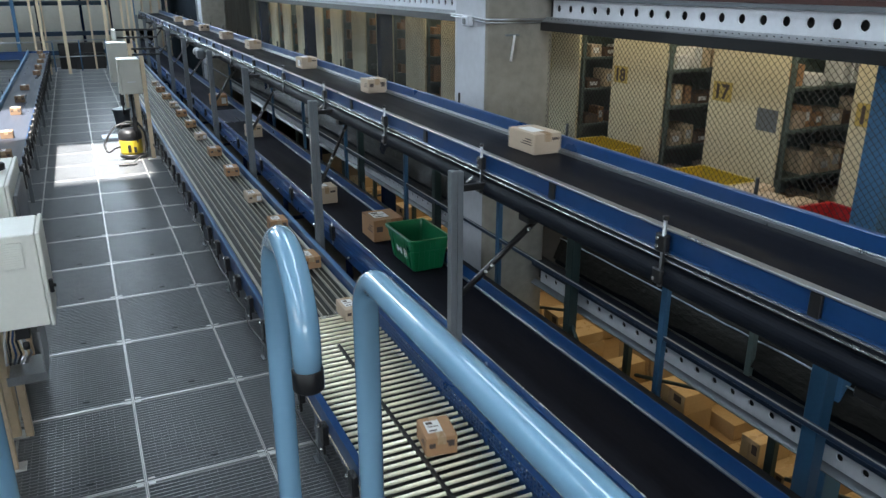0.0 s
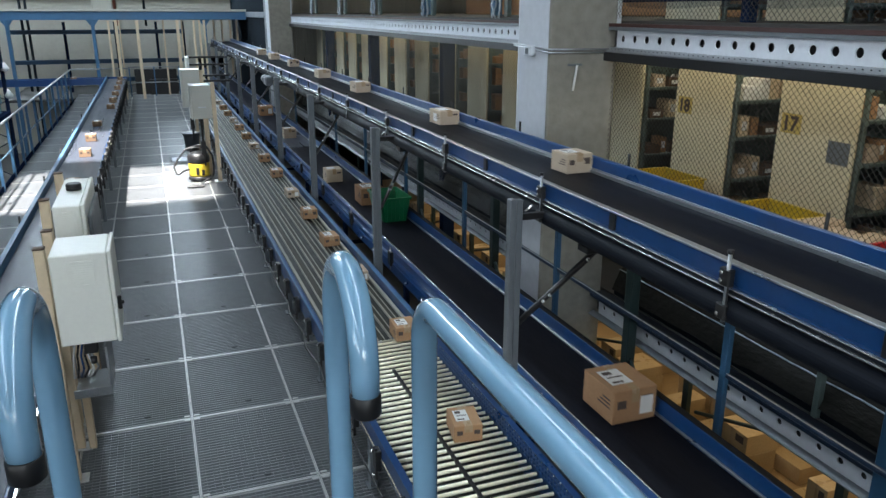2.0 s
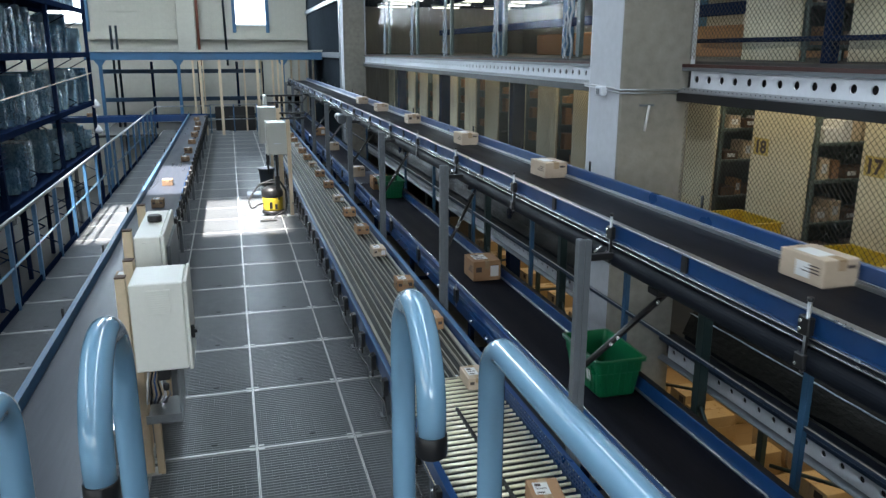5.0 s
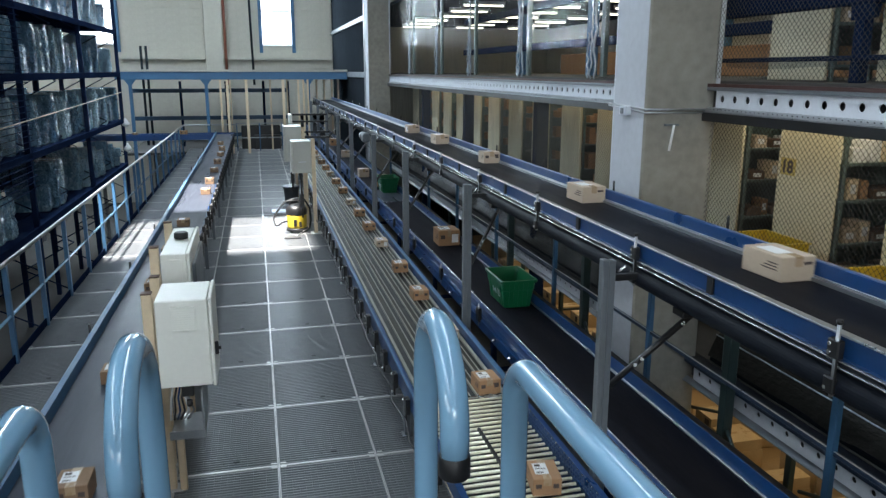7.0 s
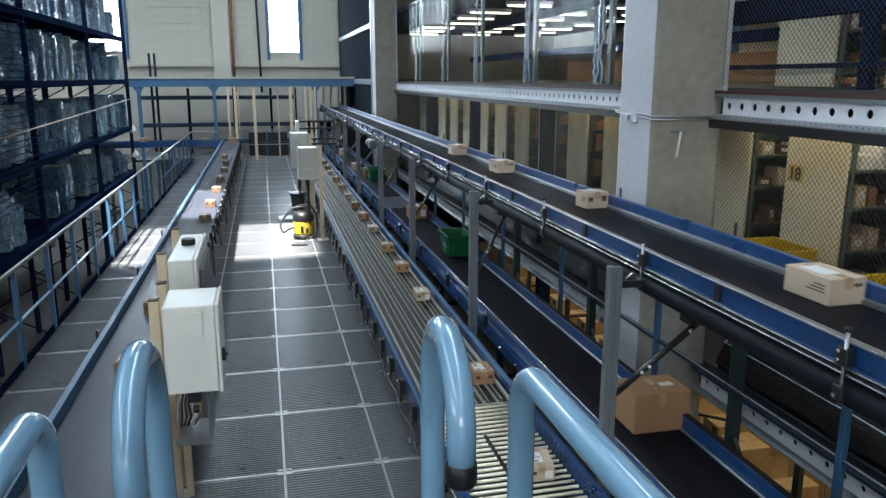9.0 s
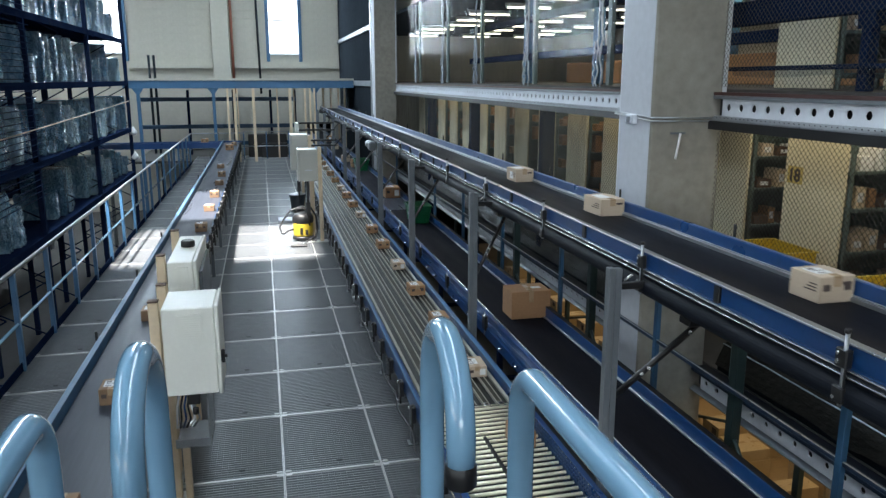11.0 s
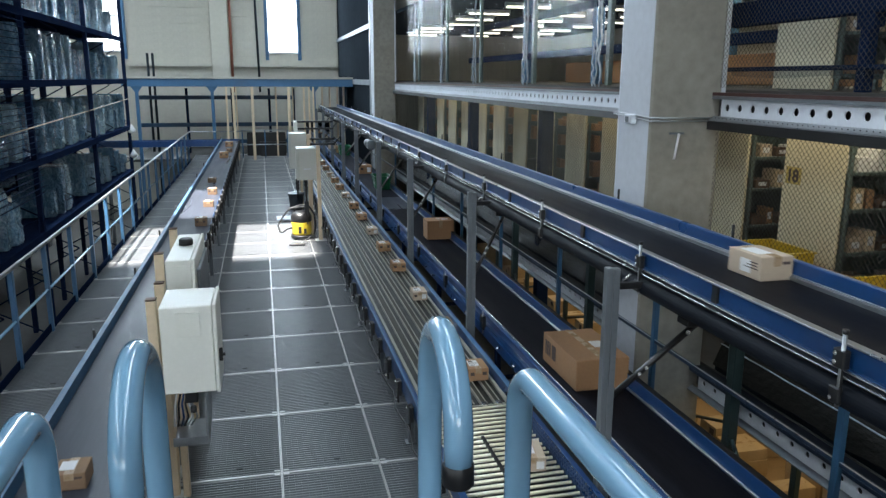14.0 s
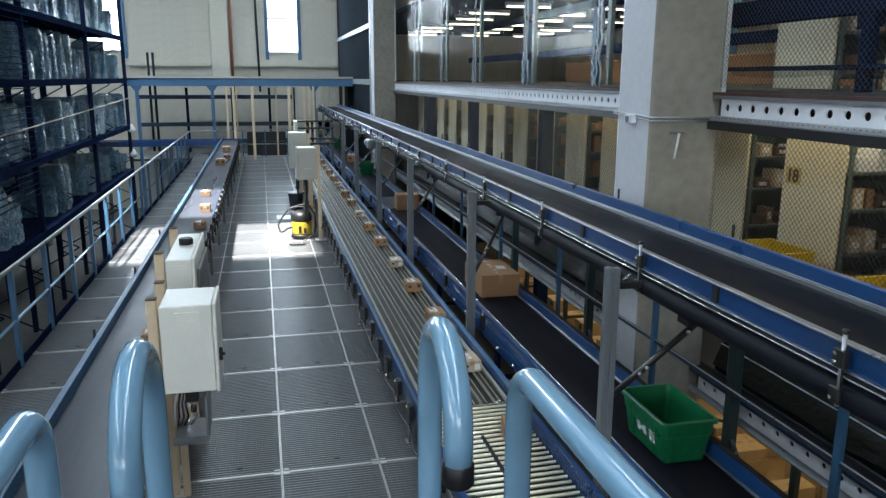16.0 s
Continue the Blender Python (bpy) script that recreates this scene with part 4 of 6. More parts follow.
def vacuum():
    v = thing("vacuum_cleaner", "yellow and black wet vacuum cleaner with hose", "vacuum cleaner", at=(0.655, 14.55, 0.009))
    part("tank", Shape().lathe([(0.15, 0.07), (0.18, 0.08), (0.187, 0.12), (0.192, 0.30), (0.19, 0.33), (0.18, 0.335)]), "yellow", v, "yellow tank")
    part("base", Shape().lathe([(0.19, 0.025), (0.205, 0.03), (0.205, 0.075), (0.18, 0.085)]), "black", v)
    part("head", Shape().lathe([(0.19, 0.336), (0.20, 0.35), (0.20, 0.42), (0.185, 0.47), (0.14, 0.52), (0.05, 0.54), (0.01, 0.54)]), "black", v, "black motor head")
    part("handle", Shape().pipe(bend([(-0.12, 0, 0.5), (-0.12, 0, 0.6), (0.12, 0, 0.6), (0.12, 0, 0.5)], 0.04), 0.016, 8), "black", v)
    part("stripe", Shape().cbox(-0.07, -0.199, 0.13, -0.015, -0.188, 0.26, 0.003).cbox(0.03, -0.199, 0.12, 0.08, -0.188, 0.22, 0.003), "black", v)
    for a in range(4):
        x, y = 0.16 * math.cos(a * math.pi / 2 + 0.8), 0.16 * math.sin(a * math.pi / 2 + 0.8)
        part("castor", Shape().rod((x - 0.015, y, 0.026), (x + 0.015, y, 0.026), 0.026, 10), "rubber", v)
    hose = [(-0.17, -0.05, 0.22), (-0.28, -0.1, 0.2), (-0.40, -0.1, 0.12), (-0.44, 0.0, 0.26), (-0.36, 0.05, 0.40), (-0.22, 0.1, 0.56), (0.0, 0.14, 0.62), (0.16, 0.1, 0.60), (0.25, 0.0, 0.45), (0.26, -0.1, 0.25), (0.22, -0.25, 0.10), (0.05, -0.42, 0.05)]
    part("hose", Shape().pipe(bend(hose, 0.05, 5), 0.019, 8), "black", v, "black ribbed hose")
    part("wand", Shape().rod((0.05, -0.42, 0.05), (-0.06, -0.62, 0.03), 0.015, 8), "steel", v)
    part("nozzle", Shape().cbox(-0.27, -0.68, 0.001, 0.03, -0.60, 0.03, 0.01), "black", v, "black floor nozzle")


def bin_and_box():
    b = thing("waste_bin", "dark plastic waste bin standing on the walkway", "bin", at=(0.70, 17.9, 0.003))
    part("body", Shape().lathe([(0.13, 0.0), (0.14, 0.005), (0.175, 0.36), (0.17, 0.37)]), "bin", b)
    part("rim", Shape().lathe([(0.178, 0.355), (0.195, 0.36), (0.195, 0.395), (0.178, 0.40)]), "bin", b)
    c = thing("flat_carton", "flattened grey carton lying on the walkway", "carton", at=(0.36, 16.6, 0.003))
    part("sheet", Shape().cbox(-0.14, -0.2, 0, 0.16, 0.25, 0.05, 0.005), "alu", c)


def hand_rails():
    """Light blue stair rails close to the eye: two hooked ends and two long bars."""
    R = 0.0242
    for x0, x1, y0, y1, top in ((0.2987, 0.285, 1.367, 1.087, 2.586), (-0.222, -0.220, 1.40, 1.10, 2.573)):
        h = thing("stair_rail", "light blue lacquered stair rail with hooked end and black cap", "handrail", "stair rails", (x0, y0, 0))
        r = (y0 - y1) / 2
        pts = [(0, 0, 0.003), (0, 0, 1.2), (0, 0, top - r)]
        for k in range(1, 21):
            a = math.pi * k / 20
            pts.append(((x1 - x0) * (1 - math.cos(a)) / 2, -r + r * math.cos(a), top - r + r * math.sin(a)))
        e = top - 0.194
        pts.append((x1 - x0, -2 * r, e))
        part("tube", Shape().pipe(pts, R, 24), "tube_blue", h)
        part("end_cap", Shape().lathe([(0.018, e - 0.022), (0.0225, e - 0.02), (0.0262, e - 0.016), (0.0262, e + 0.018), (0.0245, e + 0.02)], x1 - x0, -2 * r, 24), "black", h, "black plastic end cap")
        part("flange", Shape().lathe([(0.06, 0.003), (0.06, 0.012), (0.03, 0.015)], 0, 0, 20), "tube_blue", h)
    for x in (0.427, -0.362):
        h = thing("guard_rail", "light blue lacquered guard rail bar beside the stair", "handrail", "stair rails", (x, 1.2, 0))
        part("tube", Shape().pipe(bend([(0, 0, 0.003), (0, 0, 2.518), (0, -2.2, 2.518), (0, -2.2, 0.003)], 0.075, 12), R, 24), "tube_blue", h)
        part("flange", Shape().lathe([(0.06, 0.003), (0.06, 0.012), (0.03, 0.015)], 0, 0, 20), "tube_blue", h)


# ---- right side: columns, perforated beams, storage storeys ----
def column(x0, y0, x1, y1):
    c = tagged(part("column", Shape().cbox(x0, y0, -2.75, x1, y1, ROOF, 0.015), "concrete"), "square grey concrete column with corner strips", "column", kind="structure")
    part("edge_guard", Shape().box(x0 - 0.004, y1 - 0.02, -2.75, x0 - 0.001, y1 + 0.0, ROOF).box(x1 - 0.03, y0 - 0.012, 2.55, x1 + 0.012, y0 - 0.002, ROOF), "alu", c)
    # pale coat on the left face, its colour also carrying the window light
    part("side_coat", Shape().box(x0 - 0.008, y0 + 0.012, -2.75, x0 - 0.005, y1 - 0.025, ROOF), "lit_skim", c, "pale grey painted side with window light in its colour")
    return c


def column_fittings():
    o = thing("conduit", "grey surface conduit with junction box on the column", "conduit")
    z = 2.675
    part("pipe", Shape().pipe([(3.486, 7.2, z + 0.03), (3.486, 6.46, z), (4.2, 6.455, z - 0.01)], 0.010, 8).pipe([(3.486, 7.2, z + 0.01), (3.486, 6.46, z - 0.03), (4.2, 6.455, z - 0.035)], 0.008, 8), "steel", o)
    part("junction_box", Shape().cbox(3.43, 6.72, z - 0.07, 3.492, 6.86, z + 0.02, 0.008), "alu", o)
    part("box_front", Shape().cbox(3.42, 6.76, z - 0.055, 3.43, 6.82, z, 0.004), "grey_post", o)
    r = thing("pull_stick", "white plastic rod hanging on the column", "rod")
    part("stick", Shape().rod((3.79, 6.44, 2.53), (3.755, 6.44, 2.29), 0.012, 8), "paper", r)
    part("hook", Shape().cbox(3.7, 6.45, 2.52, 3.85, 6.468, 2.54, 0.003), "grey_post", r)


def perforated_beam(y0, y1, z0, z1, step):
    """A pale steel edge beam with a row of round holes through its web."""
    b = thing("edge_beam", "pale grey steel edge beam with a row of round holes", "beam", kind="structure")
    x = 4.15
    w = Shape()
    zc, r = (z0 + z1) / 2 + 0.003, 0.034 if z0 > 1 else 0.026
    y = y0
    seg = 12
    n = int((y1 - y0) / step)
    for i in range(n):
        a, c = y0 + i * step, y0 + (i + 1) * step
        yc = (a + c) / 2
        ring = [(yc + r * math.cos(2 * math.pi * k / seg), zc + r * math.sin(2 * math.pi * k / seg)) for k in range(seg)]
        outer = []
        for k in range(seg):
            ca, sa = math.cos(2 * math.pi * k / seg), math.sin(2 * math.pi * k / seg)
            t = min((c - a) / 2 / max(abs(ca), 1e-6), ((z1 - zc) if sa > 0 else (zc - z0)) / max(abs(sa), 1e-6))
            outer.append((yc + ca * t, zc + sa * t))
        corners = [(c, z1), (a, z1), (a, z0), (c, z0)]
        v = [(x, p, q) for p, q in outer] + [(x, p, q) for p, q in ring] + [(x + 0.012, p, q) for p, q in ring] + [(x, p, q) for p, q in corners]
        f = [(k, seg + k, seg + (k + 1) % seg, (k + 1) % seg) for k in range(seg)]
        f += [(seg + k, 2 * seg + k, 2 * seg + (k + 1) % seg, seg + (k + 1) % seg) for k in range(seg)]
        w.add(v, f)
        # corner fillers
        for q, (py, pz) in enumerate(corners):
            lo = min(range(seg), key=lambda k: abs(math.atan2(math.sin(2 * math.pi * k / seg - math.atan2(pz - zc, py - yc)), math.cos(2 * math.pi * k / seg - math.atan2(pz - zc, py - yc)))))
            for k in (lo - 1, lo):
                o1, o2 = outer[k % seg], outer[(k + 1) % seg]
                w.add([(x, o1[0], o1[1]), (x, o2[0], o2[1]), (x, py, pz)], [(0, 1, 2)])
    part("web", w, "alu", b)
    part("backing", Shape().box(x + 0.05, y0, z0, x + 0.06, y1, z1), "black", b)
    part("flange", Shape().box(x - 0.03, y0, z1, x + 0.12, y1, z1 + 0.03), "grey_post" if z0 > 1 else "cover", b)
    part("lip", Shape().add([(x, y0, z0 - 0.001), (x, y1, z0 - 0.001), (x - 0.05, y1, z0 - 0.035), (x - 0.05, y0, z0 - 0.035)], [(0, 1, 2, 3)]).box(x - 0.052, y0, z0 - 0.045, x + 0.1, y1, z0 - 0.036), "steel" if z0 > 1 else "grey_post", b)
    d = Shape()
    yy = y0 + 0.03
    while yy < y1 and z0 > 1:
        d.rod((x - 0.028, yy, z0 - 0.0185), (x - 0.0255, yy, z0 - 0.0165), 0.007, 6)
        yy += 0.06
    if d.v:
        part("lip_holes", d, "black", b)
    return b


def chain_link(name, x, y0, y1, z0, z1, cell):
    """Diamond wire mesh: two families of slanting wires."""
    s = Shape()
    h = z1 - z0
    n = int((y1 - y0 + h) / cell) + 1
    for sg in (1, -1):
        for i in range(n):
            ya = y0 - h + i * cell if sg > 0 else y0 + i * cell
            a, b = (ya, z0), (ya + sg * h, z1)
            (p, q), (u, w) = a, b
            if sg > 0:
                if p < y0:
                    q += (y0 - p)
                    p = y0
                if u > y1:
                    w -= (u - y1)
                    u = y1
                if p >= u:
                    continue
            else:
                if p > y1:
                    q += (p - y1)
                    p = y1
                if u < y0:
                    w -= (y0 - u)
                    u = y0
                if p <= u:
                    continue
            s.rod((x + 0.003 * sg, p, q), (x + 0.003 * sg, u, w), 0.0019, 4, caps=False)
    return tagged(part(name, s, "wire"), "dark diamond chain-link fence mesh", "fence", kind="stuff")


def number_sign(text, size, parent, x, y, z):
    cu = bpy.data.curves.new("bay_number", "FONT")
    cu.body, cu.size, cu.extrude = text, size, 0.001
    cu.offset = 0.006
    cu.materials.append(M["ink"])
    ob = new("bay_number", cu)
    ob.parent = parent
    ob.matrix_basis = pose(x, y, z, 90, 0, -90)
    return ob


STOCK = {}


def stock_box(i):
    """One of several small cartons and bins for the shelves."""
    if i not in STOCK:
        w, d, h = ((0.10, 0.22, 0.11), (0.15, 0.26, 0.13), (0.08, 0.2, 0.17), (0.17, 0.26, 0.09), (0.11, 0.24, 0.19))[i % 5]
        s = Shape().cbox(-w / 2, -d / 2, 0, w / 2, d / 2, h, 0.004)
        # from 5 on: paper white, for stock brightened by the tubes
        a = s.mesh("stock_carton", ("card", "card_pale", "card", "card_dark", "cream")[i % 5] if i < 5 else "paper")
        b = Shape().cbox(-w * 0.3, -d / 2 - 0.002, h * 0.3, w * 0.25, -d / 2 - 0.0005, h * 0.75, 0.0003).mesh("label_sheet", "paper")
        STOCK[i] = (a, b, w)
    return STOCK[i]


def storage_rack(y_far, zf, number, detail):
    """Double rack whose end panel faces the conveyors; shelves run away from them."""
    y_near = y_far - 0.82
    r = thing("storage_rack", "cream-ended storage rack full of small cartons", "shelf rack", "storage racks", (5.0, y_far, zf))
    L, H = 3.6, 2.38 if zf < 1 else 2.0
    part("end_panel", Shape().cbox(0, -0.80, 0.01, 0.03, 0, H, 0.004), "panel", r, "cream end panel")
    if number:
        part('number_plate', Shape().box(-0.004, -0.26, 1.835, -0.001, -0.045, 2.0), 'yellow_sign', r.children[0], 'yellow number plate')
        if number == "17":
            part("notice_plate", Shape().cbox(-0.005, -0.77, 1.66, -0.001, -0.56, 1.84, 0.001), "grey_post", r.children[0], "dark grey notice plate")
        number_sign(number, 0.17, r.children[0], -0.007, -0.06, 1.86)
    for x in (0.05, 1.2, 2.4, 3.55):
        part("upright", Shape().cbox(x, -0.82, 0.0, x + 0.035, -0.785, H, 0.003), "shelf", r)
        part("upright", Shape().cbox(x, -0.02, 0.0, x + 0.035, 0.015, H, 0.003), "shelf", r)
    levels = (0.15, 0.52, 0.90, 1.28, 1.68, 2.02)[:6 if zf < 1 else 5]
    for z in levels:
        part("shelf_board", Shape().cbox(0.04, -0.815, z - 0.03, L, 0.01, z, 0.003), "shelf", r)
    part("top_rail", Shape().cbox(0.03, -0.81, H - 0.05, L, -0.79, H - 0.02, 0.003), "alu", r)
    part("back_panel", Shape().box(0.04, -0.40, 0.1, L, -0.385, H - 0.08), "shelf", r)
    rest = Shape()
    for z in levels:
        x = 0.16
        while x < L - 0.2:
            # white stock on the top shelf carries the bright tube light in its colour
            i = rng.randrange(5) + (5 if z == levels[-1] and rng.random() < 0.6 else 0)
            a, b, w = stock_box(i)
            if rng.random() < 0.12:
                x += w + 0.1
                continue
            if detail and x < 1.3:
                ob = new("stock_carton", a)
                ob.matrix_basis = pose(5.0 + x + w / 2, y_near + 0.17, zf + z, 0, 0, rng.uniform(-5, 5))
                tagged(ob, "small brown carton on a storage shelf", "carton", "stock cartons")
                if rng.random() < 0.6:
                    ob2 = new("label_sheet", b)
                    ob2.parent = ob
            else:
                rest.box(x, -0.80, z, x + w, -0.52, z + 0.1 + 0.16 * rng.random())
            x += w + rng.uniform(0.01, 0.07)
    if rest.v:
        tagged(part("stock", rest, "card", r), kind="stuff")


def storage():
    for z in (0.20, 2.93):
        solid("storage_floor", Shape().box(4.28, -29, z - 0.12, 14, 36, z), "screed", "mezzanine storage floor", "floor", kind="structure")
    for z, h in ((-0.01, 0.170), (2.69, 0.155)):
        perforated_beam(-3.0, 6.46, z, z + h, 0.187)
        perforated_beam(7.16, 24.2, z, z + h, 0.187)
        if z > 1:
            solid("beam_edge", Shape().box(4.12, -29, z + h + 0.032, 4.2, 6.46, z + h + 0.062).box(4.12, 7.16, z + h + 0.032, 4.2, 24.2, z + h + 0.062), "rust", "red-brown floor edge over the beam", "trim", kind="structure")
        if z > 1:
            solid("cable_duct", Shape().box(4.085, -29, z - 0.125, 4.23, 6.46, z - 0.047).box(4.085, 7.16, z - 0.125, 4.23, 24.2, z - 0.047), "black", "black cable duct below the edge beam", "duct", kind="structure")
    part_y = [6.50 + 1.40 * k for k in range(-4, 14)]
    for i, y in enumerate(part_y):
        k = i - 4
        num = {0: "18", -1: "17", -2: "16", 1: "19"}.get(k, "")
        storage_rack(y, 0.20, num, -3 <= k <= 2)
        if k < 1:
            storage_rack(y + 0.3, 2.93, "", -2 <= k <= 0)
    chain_link("chain_fence_low", 4.19, -1.5, 6.46, 0.95, 2.58, 0.052)
    chain_link("chain_fence_high", 4.19, -1.5, 6.46, 2.95, 4.8, 0.052)
    chain_link("chain_fence_far", 4.19, 7.16, 13.0, 0.30, 2.58, 0.052)
    for y in (-0.2,):
        solid("fence_post", Shape().cbox(4.29, y - 0.025, 0.20, 4.33, y + 0.025, 2.58, 0.004), "shelf", "grey steel post of the chain fence", "post", "fence posts")
    for y in (2.98, 11.5, 15.8, 20.0):
        solid("storage_column", Shape().cbox(4.3, y - 0.1, -2.75, 4.5, y + 0.08, 2.81, 0.008), "dark_blue" if y > 5 else "beam_blue", "blue steel stanchion of the storage storey", "column", "stanchions")
    # upper storey: blue racking frame behind the fence
    f = thing("racking_frame", "dark blue racking frame with bolted beam", "rack")
    part("beam", Shape().cbox(4.5, -2.0, 3.52, 4.62, 6.9, 3.74, 0.01), "dark_blue", f)
    part("lower_tube", Shape().cbox(4.5, -2, 3.10, 4.54, 6.9, 3.14, 0.005).cbox(4.5, -2, 3.33, 4.53, 4.55, 3.37, 0.005), "dark_blue", f)
    for y in (5.1, 2.6, 0.1):
        part("stanchion", Shape().cbox(4.51, y - 0.05, 2.93, 4.60, y + 0.05, 3.52, 0.006).prism([(3.52, 4.5), (3.52, 4.62), (3.42, 4.6), (3.40, 4.51)], 1, y - 0.09, y + 0.09), "dark_blue", f)
    part("film_roll", Shape().pipe([(4.42, -1 + 0.4 * i, 3.08 + 0.012 * math.sin(i * 1.7)) for i in range(20)], 0.035, 8), "film", f, "crumpled film along the tube")
    # film curtains between the columns
    s = Shape()
    n = 150
    for i in range(n):
        y = 7.2 + 16.9 * i / n
        x = 4.10 + 0.0015 * math.sin(i * 1.3) + 0.006 * math.sin(i * 0.27)
        s.v += [(x, y, 3.0), (x + 0.002 * math.sin(i * 0.9), y, 6.6)]
        if i:
            o = 2 * i
            s.f.append((o - 2, o, o + 1, o - 1))
            s.smooth.append(True)
    solid("film_curtain", s, "film", "clear creased plastic film curtain", "curtain")
    s = Shape()
    for i in range(60):
        y = 9.4 + 14.7 * i / 59
        x = 4.14 + 0.015 * math.sin(i * 0.8)
        s.v += [(x, y, 0.5), (x, y, 2.62)]
        if i:
            o = 2 * i
            s.f.append((o - 2, o, o + 1, o - 1))
            s.smooth.append(True)
    solid("film_sheet", s, "film_dull", "dull plastic sheet hung below the edge beam", "curtain")
    for y in (8.9, 11.6, 14.6, 17.4, 20.6):
        solid("curtain_post", Shape().cbox(4.18, y - 0.05, 2.95, 4.24, y + 0.05, 5.02, 0.006), "shelf", "grey curtain post with taped film", "post", "curtain posts")
        for q in range(3):
            hgt = (2.0, 1.1, 0.55)[q]
            fold = [(4.10 + 0.02 * noise.noise((k * 0.8, y, q)), y + 0.03 + 0.10 * q + 0.07 * noise.noise((k * 0.35, q * 3, y)), 2.935 + hgt * k / 24) for k in range(25)]
            solid("film_fold", Shape().pipe(fold, 0.017 - 0.003 * q, 5), "fold", "shiny bunched film fold", "film", "film folds")
    # tubes over the aisles
    for z in (2.81, 5.0):
        for y in [1.0 + 1.4 * k for k in range(16)]:
            if z < 3:
                tube_lamp(4.5, y + 0.42, z)
    for k in range(12):
        for x in (6.0, 8.4, 10.8):
            tube_lamp(x + 0.2 * (k % 3), 8.5 + 2.3 * k, 5.0)
    for y in (10.2, 14.4, 18.6):
        for x in (6.5, 9.5):
            solid("storage_column", Shape().cbox(x, y, 2.93, x + 0.18, y + 0.18, 5.0, 0.008), "beam_blue", "blue steel stanchion of the storage storey", "column", "stanchions")
    for z in (3.5, 4.4):
        solid("racking_beam", Shape().cbox(6.5, 8.2, z, 6.62, 24, z + 0.16, 0.008), "dark_blue", "dark blue racking beam fixed to stanchions", "beam", "racking beams")
    solid("stored_bale", Shape().cbox(9.0, 8.5, 2.93, 10.2, 22.0, 3.5, 0.02), "card", "long brown wrapped bale stored on the upper storey", "bale")
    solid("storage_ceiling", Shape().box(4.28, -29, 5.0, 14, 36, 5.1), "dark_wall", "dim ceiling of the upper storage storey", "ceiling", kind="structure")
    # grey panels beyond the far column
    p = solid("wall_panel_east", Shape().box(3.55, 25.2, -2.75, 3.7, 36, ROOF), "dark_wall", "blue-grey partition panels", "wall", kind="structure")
    part("trim", Shape().cbox(3.48, 25.2, 2.80, 3.545, 36, 2.98, 0.006).cbox(3.48, 25.2, 4.6, 3.545, 36, 4.75, 0.006).cbox(3.48, 24.9, -2.7, 3.53, 25.15, ROOF, 0.006), "grey_post", p)


def tube_lamp(x, y, top):
    l = thing("tube_lamp", "lit fluorescent tube lamp over a storage aisle", "lamp", "tube lamps", (x, y, top))
    part("tube", Shape().rod((0.05, 0, -0.12), (1.25, 0, -0.12), 0.022, 8), "tube", l)
    part("housing", Shape().cbox(0, -0.05, -0.08, 1.3, 0.05, 0, 0.006), "alu", l)
    part("socket", Shape().cbox(0.01, -0.02, -0.14, 0.05, 0.02, -0.08, 0.004), "alu", l)
    part("socket", Shape().cbox(1.25, -0.02, -0.14, 1.29, 0.02, -0.08, 0.004), "alu", l)


